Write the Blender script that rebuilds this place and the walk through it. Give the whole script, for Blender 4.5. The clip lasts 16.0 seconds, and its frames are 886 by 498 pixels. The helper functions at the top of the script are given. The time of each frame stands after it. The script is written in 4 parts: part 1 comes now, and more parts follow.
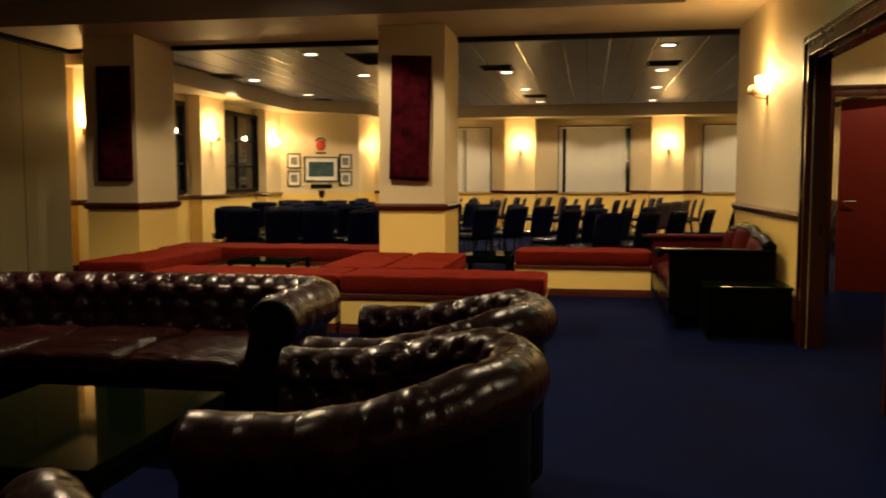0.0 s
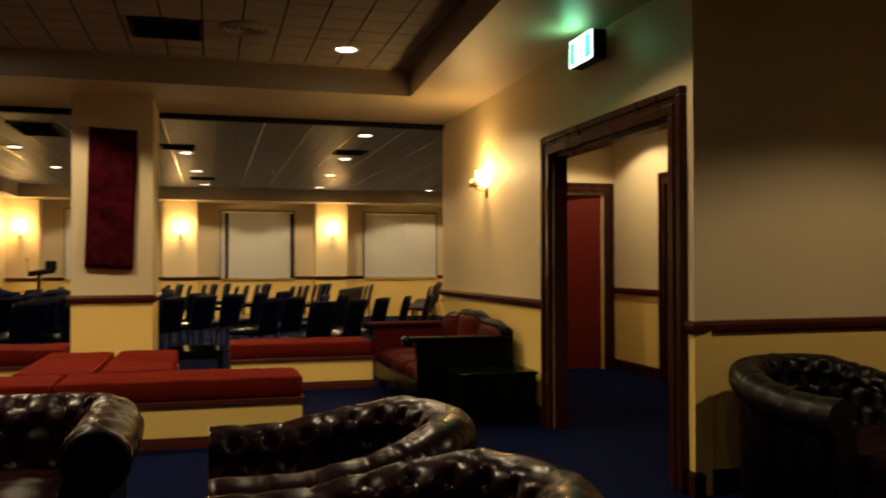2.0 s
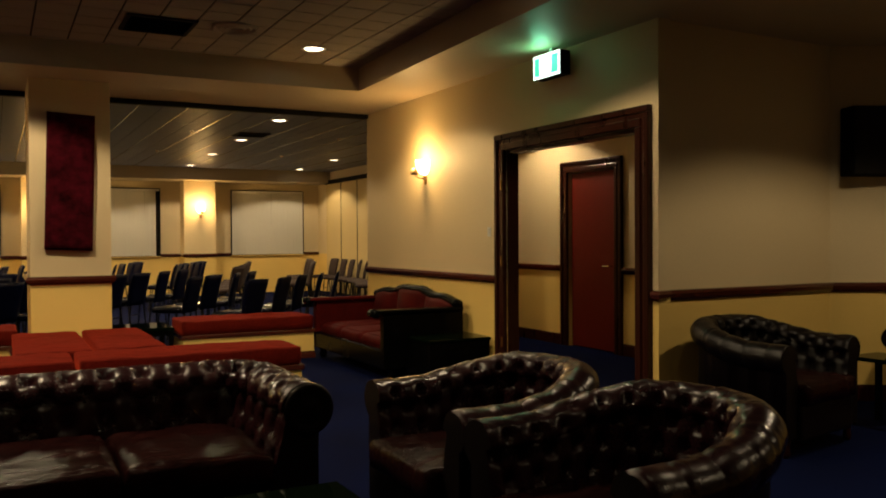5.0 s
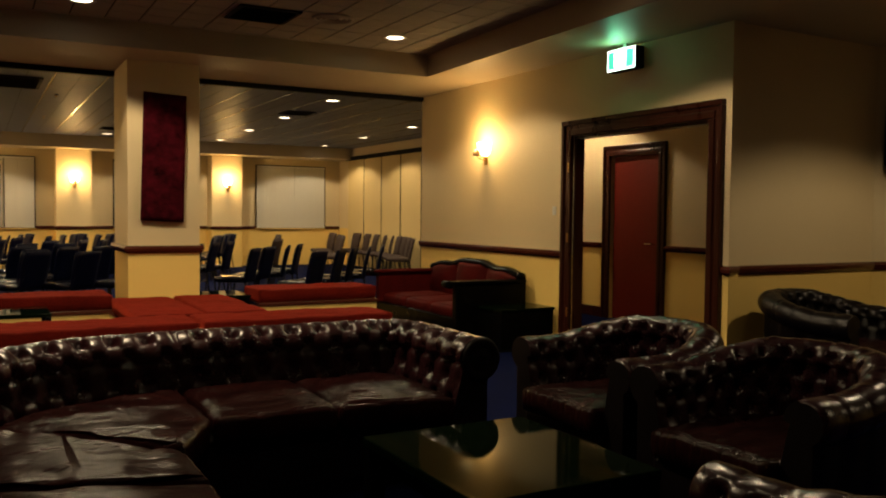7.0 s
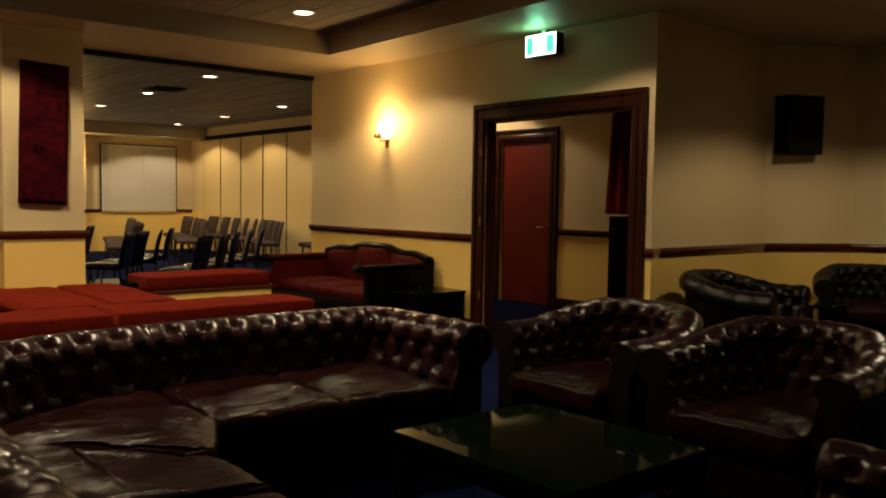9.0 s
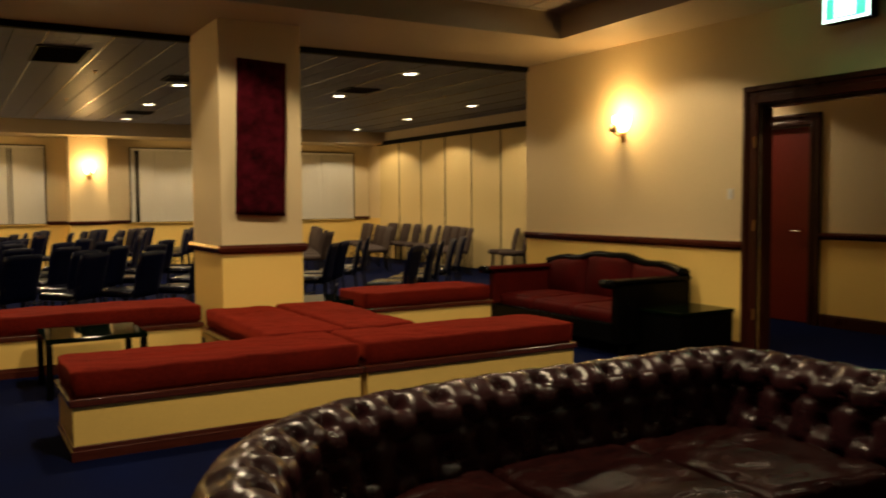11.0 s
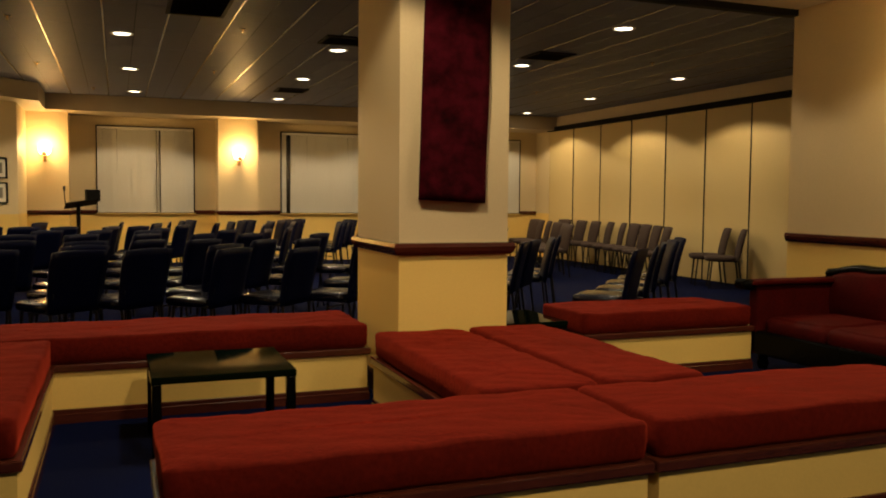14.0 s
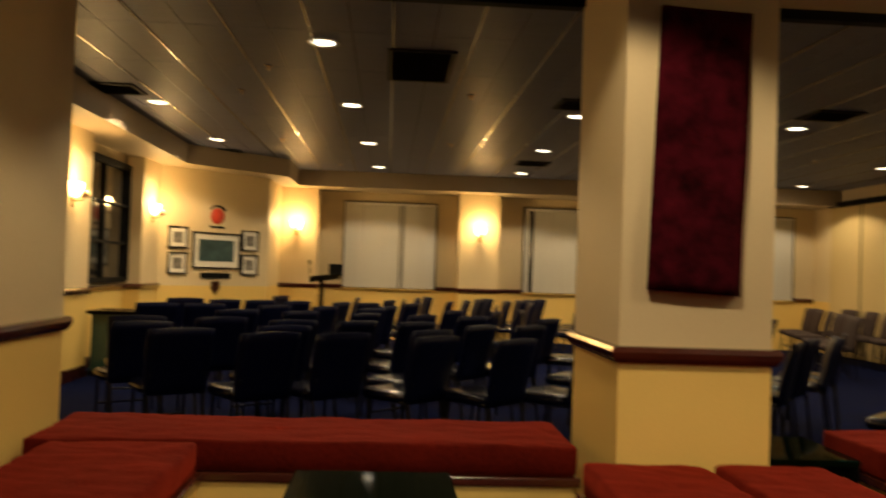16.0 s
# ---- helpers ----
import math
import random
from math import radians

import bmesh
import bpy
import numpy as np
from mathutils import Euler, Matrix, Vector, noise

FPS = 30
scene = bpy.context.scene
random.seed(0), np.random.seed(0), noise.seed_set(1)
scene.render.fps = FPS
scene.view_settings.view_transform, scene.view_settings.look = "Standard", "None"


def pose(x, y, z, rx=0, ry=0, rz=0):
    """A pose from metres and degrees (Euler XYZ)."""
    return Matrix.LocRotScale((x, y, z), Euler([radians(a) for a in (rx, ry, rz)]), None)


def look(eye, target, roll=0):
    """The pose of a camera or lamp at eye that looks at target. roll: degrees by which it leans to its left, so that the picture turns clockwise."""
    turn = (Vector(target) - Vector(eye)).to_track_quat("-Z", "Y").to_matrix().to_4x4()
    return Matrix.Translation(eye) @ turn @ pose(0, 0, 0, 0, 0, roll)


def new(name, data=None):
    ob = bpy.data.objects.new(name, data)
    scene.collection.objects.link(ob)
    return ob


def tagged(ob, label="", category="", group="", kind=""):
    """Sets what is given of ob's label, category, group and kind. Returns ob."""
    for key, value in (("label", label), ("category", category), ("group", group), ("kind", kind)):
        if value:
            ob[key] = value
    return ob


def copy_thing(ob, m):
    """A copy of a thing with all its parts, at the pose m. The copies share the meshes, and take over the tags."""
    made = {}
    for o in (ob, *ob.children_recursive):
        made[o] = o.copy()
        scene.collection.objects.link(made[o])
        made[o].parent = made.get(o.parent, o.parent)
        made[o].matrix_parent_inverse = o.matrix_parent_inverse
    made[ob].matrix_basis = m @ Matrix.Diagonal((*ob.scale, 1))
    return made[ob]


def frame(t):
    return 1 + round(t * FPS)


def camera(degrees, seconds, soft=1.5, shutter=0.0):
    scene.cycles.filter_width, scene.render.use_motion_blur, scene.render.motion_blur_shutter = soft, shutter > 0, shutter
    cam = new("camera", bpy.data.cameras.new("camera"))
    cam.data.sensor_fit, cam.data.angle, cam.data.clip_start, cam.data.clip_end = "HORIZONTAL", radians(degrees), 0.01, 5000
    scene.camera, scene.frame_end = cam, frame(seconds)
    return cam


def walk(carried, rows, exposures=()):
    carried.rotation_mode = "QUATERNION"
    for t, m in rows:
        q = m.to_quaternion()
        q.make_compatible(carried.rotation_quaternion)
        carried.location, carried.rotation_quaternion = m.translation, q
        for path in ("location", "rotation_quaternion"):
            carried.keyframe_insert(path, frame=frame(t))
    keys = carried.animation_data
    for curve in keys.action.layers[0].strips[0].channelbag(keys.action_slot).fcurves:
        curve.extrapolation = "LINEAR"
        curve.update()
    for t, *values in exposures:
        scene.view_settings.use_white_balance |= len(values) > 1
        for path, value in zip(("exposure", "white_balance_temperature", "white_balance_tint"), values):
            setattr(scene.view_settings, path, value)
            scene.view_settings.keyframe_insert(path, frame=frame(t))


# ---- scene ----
cam = camera(55.3, 16.0, soft=1.9, shutter=0.5)
PATH = [
    (0, (0.278, 0.044, 1.263), (-0.064, 2.008, 1.101), -0.1),
    (0.5, (0.08, 0.175, 1.264), (-0.076, 2.164, 1.129), -1.0),
    (1, (-0.195, 0.316, 1.29), (-0.086, 2.312, 1.231), 0.3),
    (1.5, (-0.461, 0.401, 1.296), (-0.177, 2.38, 1.302), 0.3),
    (2, (-0.728, 0.466, 1.303), (-0.199, 2.395, 1.338), -0.1),
    (2.5, (-0.962, 0.475, 1.332), (-0.253, 2.345, 1.369), -0.3),
    (3, (-1.246, 0.366, 1.349), (-0.396, 2.176, 1.383), -0.1),
    (3.2, (-1.348, 0.339, 1.352), (-0.506, 2.152, 1.334), -0.2),
    (5.3, (-2.443, 0.049, 1.371), (-1.501, 1.813, 1.34), -0.3),
    (5.5, (-2.541, 0.05, 1.36), (-1.633, 1.832, 1.31), 0.0),
    (6, (-2.843, 0.03, 1.354), (-1.946, 1.814, 1.242), 0.2),
    (6.5, (-3.095, -0.032, 1.373), (-2.215, 1.762, 1.286), 0.0),
    (7, (-3.367, -0.125, 1.375), (-2.401, 1.624, 1.292), 0.6),
    (7.5, (-3.559, -0.092, 1.36), (-2.517, 1.611, 1.249), 1.2),
    (8, (-3.75, 0.015, 1.369), (-2.5, 1.572, 1.24), 1.2),
    (8.2, (-3.822, 0.068, 1.359), (-2.522, 1.583, 1.229), 1.0),
    (10.3, (-4.059, 1.355, 1.383), (-2.863, 2.956, 1.306), -0.2),
    (10.5, (-4.074, 1.491, 1.378), (-2.936, 3.133, 1.302), 0.1),
    (11, (-4.037, 1.912, 1.375), (-3.022, 3.631, 1.262), -0.4),
    (11.5, (-3.975, 2.33, 1.379), (-3.114, 4.132, 1.27), -0.3),
    (12, (-3.935, 2.725, 1.378), (-3.112, 4.547, 1.322), 0.5),
    (12.5, (-3.863, 3.08, 1.361), (-3.043, 4.903, 1.314), 0.5),
    (13, (-3.766, 3.464, 1.335), (-3.047, 5.327, 1.228), 0.0),
    (13.5, (-3.697, 3.838, 1.307), (-2.993, 5.706, 1.192), 0.9),
    (14, (-3.598, 4.182, 1.286), (-2.879, 6.044, 1.166), 0.5),
    (14.5, (-3.477, 4.501, 1.284), (-2.837, 6.394, 1.201), -0.2),
    (15, (-3.364, 4.775, 1.279), (-2.816, 6.697, 1.227), 0.3),
    (15.5, (-3.231, 5.017, 1.285), (-2.808, 6.972, 1.264), 1.2),
    (16, (-3.08, 5.198, 1.334), (-2.952, 7.193, 1.384), 1.9),
]
walk(cam, [(t, look(eye, target, roll)) for t, eye, target, roll in PATH], [(0, 0.42), (1.5, 0.18), (3, 0.03), (5.5, 0.03), (8, 0.15), (10.5, 0.18), (12.5, 0.06), (14.5, 0.0), (16, -0.04)])

# ---- world and exposure ----

night = bpy.data.worlds.new("night")
scene.world = night
night.use_nodes = True
night.node_tree.nodes["Background"].inputs["Color"].default_value = (0.02, 0.028, 0.05, 1)
night.node_tree.nodes["Background"].inputs["Strength"].default_value = 0.05

WARM = (1.0, 0.63, 0.235)
DOWN = (1.0, 0.77, 0.465)


def lamp(name, kind, energy, colour, m, **settings):
    data = bpy.data.lights.new(name, kind)
    data.energy, data.color = energy, colour
    if kind == "SPOT":
        data.spot_size, data.spot_blend = radians(settings["cone"]), settings["blend"]
    data.shadow_soft_size = settings.get("size", 0.05)
    ob = new(name, data)
    ob.matrix_world = m
    return ob


# ---- materials ----
def material(name, colour, rough=0.6, metal=0.0, vary=0.15, grain=40.0, bump=0.15, patch=2.0, coat=0.0, spec=0.5,
             stretch=(1, 1, 1), rough_vary=0.1, second=None, sheen=0.0, sheen_tint=(1, 1, 1)):
    m = bpy.data.materials.new(name)
    m.use_nodes = True
    n, link = m.node_tree.nodes, m.node_tree.links.new
    b = n["Principled BSDF"]
    tex = n.new("ShaderNodeTexCoord")
    mapping = n.new("ShaderNodeMapping")
    mapping.inputs["Scale"].default_value = stretch
    link(tex.outputs["Object"], mapping.inputs["Vector"])
    fine, big = n.new("ShaderNodeTexNoise"), n.new("ShaderNodeTexNoise")
    fine.inputs["Scale"].default_value, fine.inputs["Detail"].default_value = grain, 6
    big.inputs["Scale"].default_value, big.inputs["Detail"].default_value = patch, 3
    for t in (fine, big):
        link(mapping.outputs["Vector"], t.inputs["Vector"])
    mix = n.new("ShaderNodeMath")
    mix.operation = "ADD"
    link(fine.outputs["Fac"], mix.inputs[0])
    link(big.outputs["Fac"], mix.inputs[1])
    ramp = n.new("ShaderNodeMapRange")
    ramp.inputs["From Min"].default_value, ramp.inputs["From Max"].default_value = 0.6, 1.4
    link(mix.outputs[0], ramp.inputs["Value"])
    tone = n.new("ShaderNodeMix")
    tone.data_type = "RGBA"
    low = second or tuple(c * (1 - vary) for c in colour)
    high = tuple(min(1, c * (1 + vary)) for c in colour)
    tone.inputs["A"].default_value, tone.inputs["B"].default_value = (*low, 1), (*high, 1)
    link(ramp.outputs["Result"], tone.inputs["Factor"])
    link(tone.outputs["Result"], b.inputs["Base Color"])
    r = n.new("ShaderNodeMapRange")
    r.inputs["To Min"].default_value, r.inputs["To Max"].default_value = max(0.02, rough - rough_vary), min(1, rough + rough_vary)
    link(big.outputs["Fac"], r.inputs["Value"])
    link(r.outputs["Result"], b.inputs["Roughness"])
    b.inputs["Metallic"].default_value = metal
    b.inputs["Specular IOR Level"].default_value = spec
    b.inputs["Coat Weight"].default_value = coat
    b.inputs["Coat Roughness"].default_value = 0.12
    b.inputs["Sheen Weight"].default_value = sheen
    b.inputs["Sheen Tint"].default_value = (*sheen_tint, 1)
    if bump:
        bp = n.new("ShaderNodeBump")
        bp.inputs["Strength"].default_value, bp.inputs["Distance"].default_value = bump, 0.01
        link(fine.outputs["Fac"], bp.inputs["Height"])
        link(bp.outputs["Normal"], b.inputs["Normal"])
    return m


def glow(name, colour, strength):
    m = bpy.data.materials.new(name)
    m.use_nodes = True
    b = m.node_tree.nodes["Principled BSDF"]
    b.inputs["Base Color"].default_value = (*colour, 1)
    b.inputs["Emission Color"].default_value = (*colour, 1)
    b.inputs["Emission Strength"].default_value = strength
    return m


CREAM = material("cream_paint", (0.68, 0.552, 0.33), 0.55, vary=0.05, grain=90, bump=0.06, patch=1.2)
YELLOW = material("yellow_paint", (0.80, 0.56, 0.165), 0.5, vary=0.05, grain=90, bump=0.06, patch=1.5)
BUFF = material("buff_ceiling_paint", (0.47, 0.385, 0.265), 0.5, vary=0.05, grain=60, bump=0.05, patch=0.9)
TILE = material("ceiling_tile", (0.31, 0.275, 0.23), 0.8, vary=0.10, grain=160, bump=0.25, patch=1.5)
PANEL = material("hall_ceiling_panel", (0.112, 0.120, 0.190), 0.46, vary=0.14, grain=14, bump=0.05, patch=1.0, spec=0.06, stretch=(0.6, 5, 1), rough_vary=0.06)
TBAR = material("ceiling_grid_bar", (0.10, 0.098, 0.095), 0.24, vary=0.05, metal=0.6, bump=0)
CARPET = material("navy_carpet", (0.0021, 0.0050, 0.032), 0.95, vary=0.5, grain=220, bump=0.7, patch=1.6, spec=0.04)
MAHOGANY = material("mahogany", (0.028, 0.0060, 0.0033), 0.3, vary=0.2, grain=6, bump=0.01, patch=2, coat=0.06, stretch=(4, 4, 1), spec=0.22)
MAHOGANY_RAIL = material("mahogany_rail", (0.066, 0.015, 0.008), 0.2, vary=0.35, grain=14, bump=0.03, patch=3, coat=0.5, stretch=(1, 1, 9))
RED_DOOR = material("red_door_paint", (0.125, 0.010, 0.006), 0.42, vary=0.12, grain=30, bump=0.04, patch=1.5, spec=0.3)
LEATHER = material("oxblood_leather", (0.016, 0.0036, 0.0046), 0.27, vary=0.6, grain=70, bump=0.10, patch=5, spec=0.26, second=(0.0035, 0.0013, 0.0022))
SEAT_LEATHER = material("worn_seat_leather", (0.013, 0.0032, 0.0030), 0.24, vary=0.5, grain=11, bump=0.9, patch=3, spec=0.05, second=(0.0025, 0.0010, 0.0012), stretch=(1.2, 3.5, 1))
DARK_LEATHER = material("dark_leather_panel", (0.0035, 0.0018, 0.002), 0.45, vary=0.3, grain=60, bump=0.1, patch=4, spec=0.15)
BLACK_LEATHER = material("black_leather", (0.0032, 0.0020, 0.0024), 0.34, vary=0.4, grain=60, bump=0.06, patch=4, spec=0.2)
CURTAIN = material("dark_red_curtain", (0.26, 0.018, 0.02), 0.85, vary=0.3, grain=40, bump=0.2, patch=5, spec=0.08)
LACQUER = material("black_lacquer", (0.0022, 0.0022, 0.0022), 0.26, vary=0.3, grain=20, bump=0.01, patch=3, rough_vary=0.05, spec=0.06)
GLOSS_TOP = material("polished_black_top", (0.002, 0.0045, 0.002), 0.05, vary=0.3, grain=12, bump=0.004, patch=2, rough_vary=0.02, spec=0.03)
VELVET = material("rust_red_velour", (0.086, 0.0060, 0.0032), 0.9, vary=0.34, grain=45, bump=0.45, patch=3.2, spec=0.05, sheen=0.45, sheen_tint=(0.75, 0.07, 0.03))
SILK = material("crimson_upholstery", (0.050, 0.0022, 0.0019), 0.7, vary=0.35, grain=50, bump=0.25, patch=6, spec=0.08)
FELT = material("burgundy_felt", (0.040, 0.0025, 0.006), 0.95, vary=0.75, grain=14, bump=0.6, patch=9, spec=0.04)
VINYL = material("black_vinyl", (0.0015, 0.0028, 0.017), 0.42, vary=0.2, grain=60, bump=0.08, patch=4, spec=0.07)
SEAT_VINYL = material("glossy_black_seat_vinyl", (0.0026, 0.0034, 0.012), 0.22, vary=0.2, grain=30, bump=0.08, patch=4, spec=0.34)
TAUPE = material("taupe_fabric", (0.050, 0.034, 0.030), 0.85, vary=0.2, grain=90, bump=0.3, patch=5, spec=0.15)
STEEL = material("dark_chair_frame", (0.008, 0.008, 0.010), 0.4, metal=0.3, vary=0.1, bump=0, spec=0.25)
CHROME = material("chrome", (0.6, 0.58, 0.55), 0.18, metal=1.0, vary=0.05, bump=0)
BRASS = material("aged_brass", (0.45, 0.28, 0.10), 0.3, metal=1.0, vary=0.2, bump=0)
BLACK = material("matt_black", (0.005, 0.005, 0.005), 0.7, vary=0.2, grain=60, bump=0.1, spec=0.08)
GRILLE = material("vent_grille", (0.012, 0.011, 0.010), 0.6, vary=0.2, grain=30, bump=0.1, spec=0.1)
BLIND = material("blind_fabric", (0.62, 0.60, 0.53), 0.8, vary=0.05, grain=60, bump=0.1, stretch=(1, 1, 0.2))
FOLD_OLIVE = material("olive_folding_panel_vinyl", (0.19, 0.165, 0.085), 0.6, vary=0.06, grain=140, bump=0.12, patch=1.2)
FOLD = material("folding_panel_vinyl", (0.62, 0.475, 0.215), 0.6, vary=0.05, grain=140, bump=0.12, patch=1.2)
WHITE = material("white_plastic", (0.7, 0.69, 0.65), 0.4, vary=0.03, bump=0)
MAT_BOARD = material("picture_mount", (0.7, 0.68, 0.6), 0.7, vary=0.03, bump=0)
PHOTO = material("grey_photograph", (0.16, 0.15, 0.13), 0.4, vary=0.7, grain=9, bump=0, patch=14)
SEA = material("teal_painting", (0.035, 0.07, 0.075), 0.35, vary=0.6, grain=8, bump=0.02, patch=5)
EMBLEM_RED = material("emblem_red", (0.55, 0.06, 0.03), 0.4, vary=0.15, bump=0)
NIGHT_GLASS = material("night_window_glass", (0.010, 0.011, 0.012), 0.04, vary=0.2, bump=0, spec=0.6)
GLASS_GREEN = material("green_glass", (0.03, 0.06, 0.045), 0.05, vary=0.2, bump=0)
BELL = material("tan_brass_dome", (0.34, 0.22, 0.11), 0.4, vary=0.08, metal=0.5, bump=0)
SHADE = glow("lit_glass_shade", (1.0, 0.66, 0.27), 11.0)
BULB = glow("downlight_lens", (1.0, 0.86, 0.62), 7.0)
EXIT_GREEN = glow("lit_exit_green", (0.05, 0.6, 0.28), 1.8)
EXIT_WHITE = glow("lit_exit_white", (0.8, 1.0, 0.88), 2.6)


# ---- mesh helpers ----
def finish(name, bm, materials, smooth=False):
    me = bpy.data.meshes.new(name)
    bmesh.ops.recalc_face_normals(bm, faces=bm.faces)
    if smooth:
        for f in bm.faces:
            f.smooth = True
    bm.to_mesh(me)
    bm.free()
    for m in materials if isinstance(materials, (list, tuple)) else [materials]:
        me.materials.append(m)
    return me


def part(name, bm, mats, parent=None, label="", smooth=False, at=None):
    ob = new(name, finish(name, bm, mats, smooth))
    if at is not None:
        ob.matrix_basis = at
    if parent is not None:
        ob.parent = parent
    if label:
        tagged(ob, label)
    return ob


def share(name, mesh, parent, m):
    ob = new(name, mesh)
    ob.matrix_basis = m
    ob.parent = parent
    return ob


def thing(name, label, category, group="", m=None, kind=""):
    ob = new(name)
    ob.empty_display_size = 0.1
    if m is not None:
        ob.matrix_basis = m
    return tagged(ob, label, category, group, kind)


def box(bm, x0, x1, y0, y1, z0, z1, slot=0):
    made = bmesh.ops.create_cube(bm, size=1, matrix=Matrix.LocRotScale(((x0 + x1) / 2, (y0 + y1) / 2, (z0 + z1) / 2), None, (abs(x1 - x0), abs(y1 - y0), abs(z1 - z0))))
    for f in {f for v in made["verts"] for f in v.link_faces}:
        f.material_index = slot
    return made["verts"]


def bevelled(bm, width, segments=2):
    bmesh.ops.bevel(bm, geom=bm.edges[:], offset=width, segments=segments, affect="EDGES", profile=0.5, clamp_overlap=True)
    return bm


def block(x0, x1, y0, y1, z0, z1, bevel=0.0, segments=2):
    bm = bmesh.new()
    box(bm, x0, x1, y0, y1, z0, z1)
    return bevelled(bm, bevel, segments) if bevel else bm


def rod(bm, a, b, r, r2=None, sides=10):
    a, b = Vector(a), Vector(b)
    turn = (b - a).to_track_quat("Z", "Y").to_matrix().to_4x4()
    bmesh.ops.create_cone(bm, cap_ends=True, segments=sides, radius1=r, radius2=r if r2 is None else r2, depth=(b - a).length,
                          matrix=Matrix.Translation((a + b) / 2) @ turn)
    return bm


def lathe(bm, profile, sides=20, centre=(0, 0, 0), arc=360.0, start=0.0):
    rings = []
    closed = arc >= 360
    count = sides if closed else sides + 1
    for r, z in profile:
        ring = []
        for k in range(count):
            a = radians(start + arc * k / sides)
            ring.append(bm.verts.new((centre[0] + r * math.cos(a), centre[1] + r * math.sin(a), centre[2] + z)))
        rings.append(ring)
    for p, q in zip(rings, rings[1:]):
        for k in range(sides):
            n = (k + 1) % count
            bm.faces.new((p[k], p[n], q[n], q[k]))
    return bm


def prism(bm, outline, z0, z1, slot=0):
    low = [bm.verts.new((x, y, z0)) for x, y in outline]
    top = [bm.verts.new((x, y, z1)) for x, y in outline]
    n = len(outline)
    faces = [bm.faces.new(low[::-1]), bm.faces.new(top)]
    faces += [bm.faces.new((low[k], low[(k + 1) % n], top[(k + 1) % n], top[k])) for k in range(n)]
    for f in faces:
        f.material_index = slot
    return bm


def sweep_rail(bm, points, profile, closed=False):
    """A moulding: profile (out, up) swept along points (x, y); out is to the right of the way."""
    n = len(points)
    rows = []
    for k, p in enumerate(points):
        p = Vector(p)
        back = Vector(points[k - 1]) if (k > 0 or closed) else None
        ahead = Vector(points[(k + 1) % n]) if (k < n - 1 or closed) else None
        d1 = (p - back).normalized() if back is not None else (ahead - p).normalized()
        d2 = (ahead - p).normalized() if ahead is not None else d1
        n1, n2 = Vector((d1.y, -d1.x)), Vector((d2.y, -d2.x))
        m = (n1 + n2) / max(0.3, 1 + n1.dot(n2))
        rows.append([bm.verts.new((p.x + m.x * o, p.y + m.y * o, u)) for o, u in profile])
    pairs = list(zip(rows, rows[1:])) + ([(rows[-1], rows[0])] if closed else [])
    c = len(profile)
    for a, b in pairs:
        for k in range(c):
            bm.faces.new((a[k], b[k], b[(k + 1) % c], a[(k + 1) % c]))
    if not closed:
        bm.faces.new(rows[0][::-1])
        bm.faces.new(rows[-1])
    return bm


DADO = 0.93
RAIL = [(0.0, 0.935), (0.018, 0.935), (0.034, 0.958), (0.042, 0.985), (0.034, 1.008), (0.02, 1.012), (0.0, 1.012)]
SKIRT = [(0.0, 0.0), (0.018, 0.0), (0.018, 0.115), (0.010, 0.135), (0.0, 0.135)]


def rail(points, closed=False, name="dado_rail", drop=0.0):
    ob = part(name, sweep_rail(bmesh.new(), points, [(o, u - drop) for o, u in RAIL], closed), MAHOGANY_RAIL)
    return tagged(ob, "polished mahogany dado rail along the wall", "rail", kind="structure")


def skirting(points, closed=False):
    ob = part("baseboard", sweep_rail(bmesh.new(), points, SKIRT, closed), MAHOGANY)
    return tagged(ob, "dark mahogany skirting board above the carpet", "baseboard", kind="structure")


def two_tone(name, label, outline, top=3.0, split=DADO + 0.04):
    """A wall in plan: yellow below the rail, cream above."""
    bm = bmesh.new()
    prism(bm, outline, 0, split, 0)
    prism(bm, outline, split, top, 1)
    ob = part(name, bm, [YELLOW, CREAM])
    return tagged(ob, label, "wall", kind="structure")


def rect(x0, x1, y0, y1):
    return [(x0, y0), (x1, y0), (x1, y1), (x0, y1)]


# ---- the large structure ----
CEIL, COFFER, HALL, SOFFIT = 2.925, 3.175, 3.04, 2.755
EAST, SPLIT, FOLD_X, LEFT, FAR = 1.885, 10.0, 5.22, -6.30, 20.76
COR = 4.08
D0, D1, DTOP = 4.878, 6.69, 2.167

tagged(part("floor", block(-7.6, 6.4, -3.2, 21.8, -0.2, 0), CARPET), "navy blue cut-pile carpet through lounge and hall", "carpet", kind="structure")

two_tone("wall_east", "yellow and cream painted wall beside the doorway", rect(EAST, EAST + 0.11, D1, SPLIT))
two_tone("wall_east_pier", "narrow cream and yellow pier by the door frame", rect(EAST, EAST + 0.11, 4.67, D0), split=DADO + 0.01)
tagged(part("wall_over_door", block(EAST, EAST + 0.11, D0, D1, DTOP, CEIL), CREAM), "cream wall over the doorway", "wall", kind="structure")
two_tone("wall_alcove", "dim cream and yellow wall of the seating alcove", [(EAST + 0.11, 4.70), (3.80, 4.74), (3.80, 4.90), (EAST + 0.11, 4.86)], split=DADO + 0.01)
two_tone("wall_alcove_splay", "splayed cream and yellow alcove wall", [(3.80, 4.74), (4.62, 4.25), (4.78, 4.32), (3.80, 4.90)], split=DADO + 0.01)
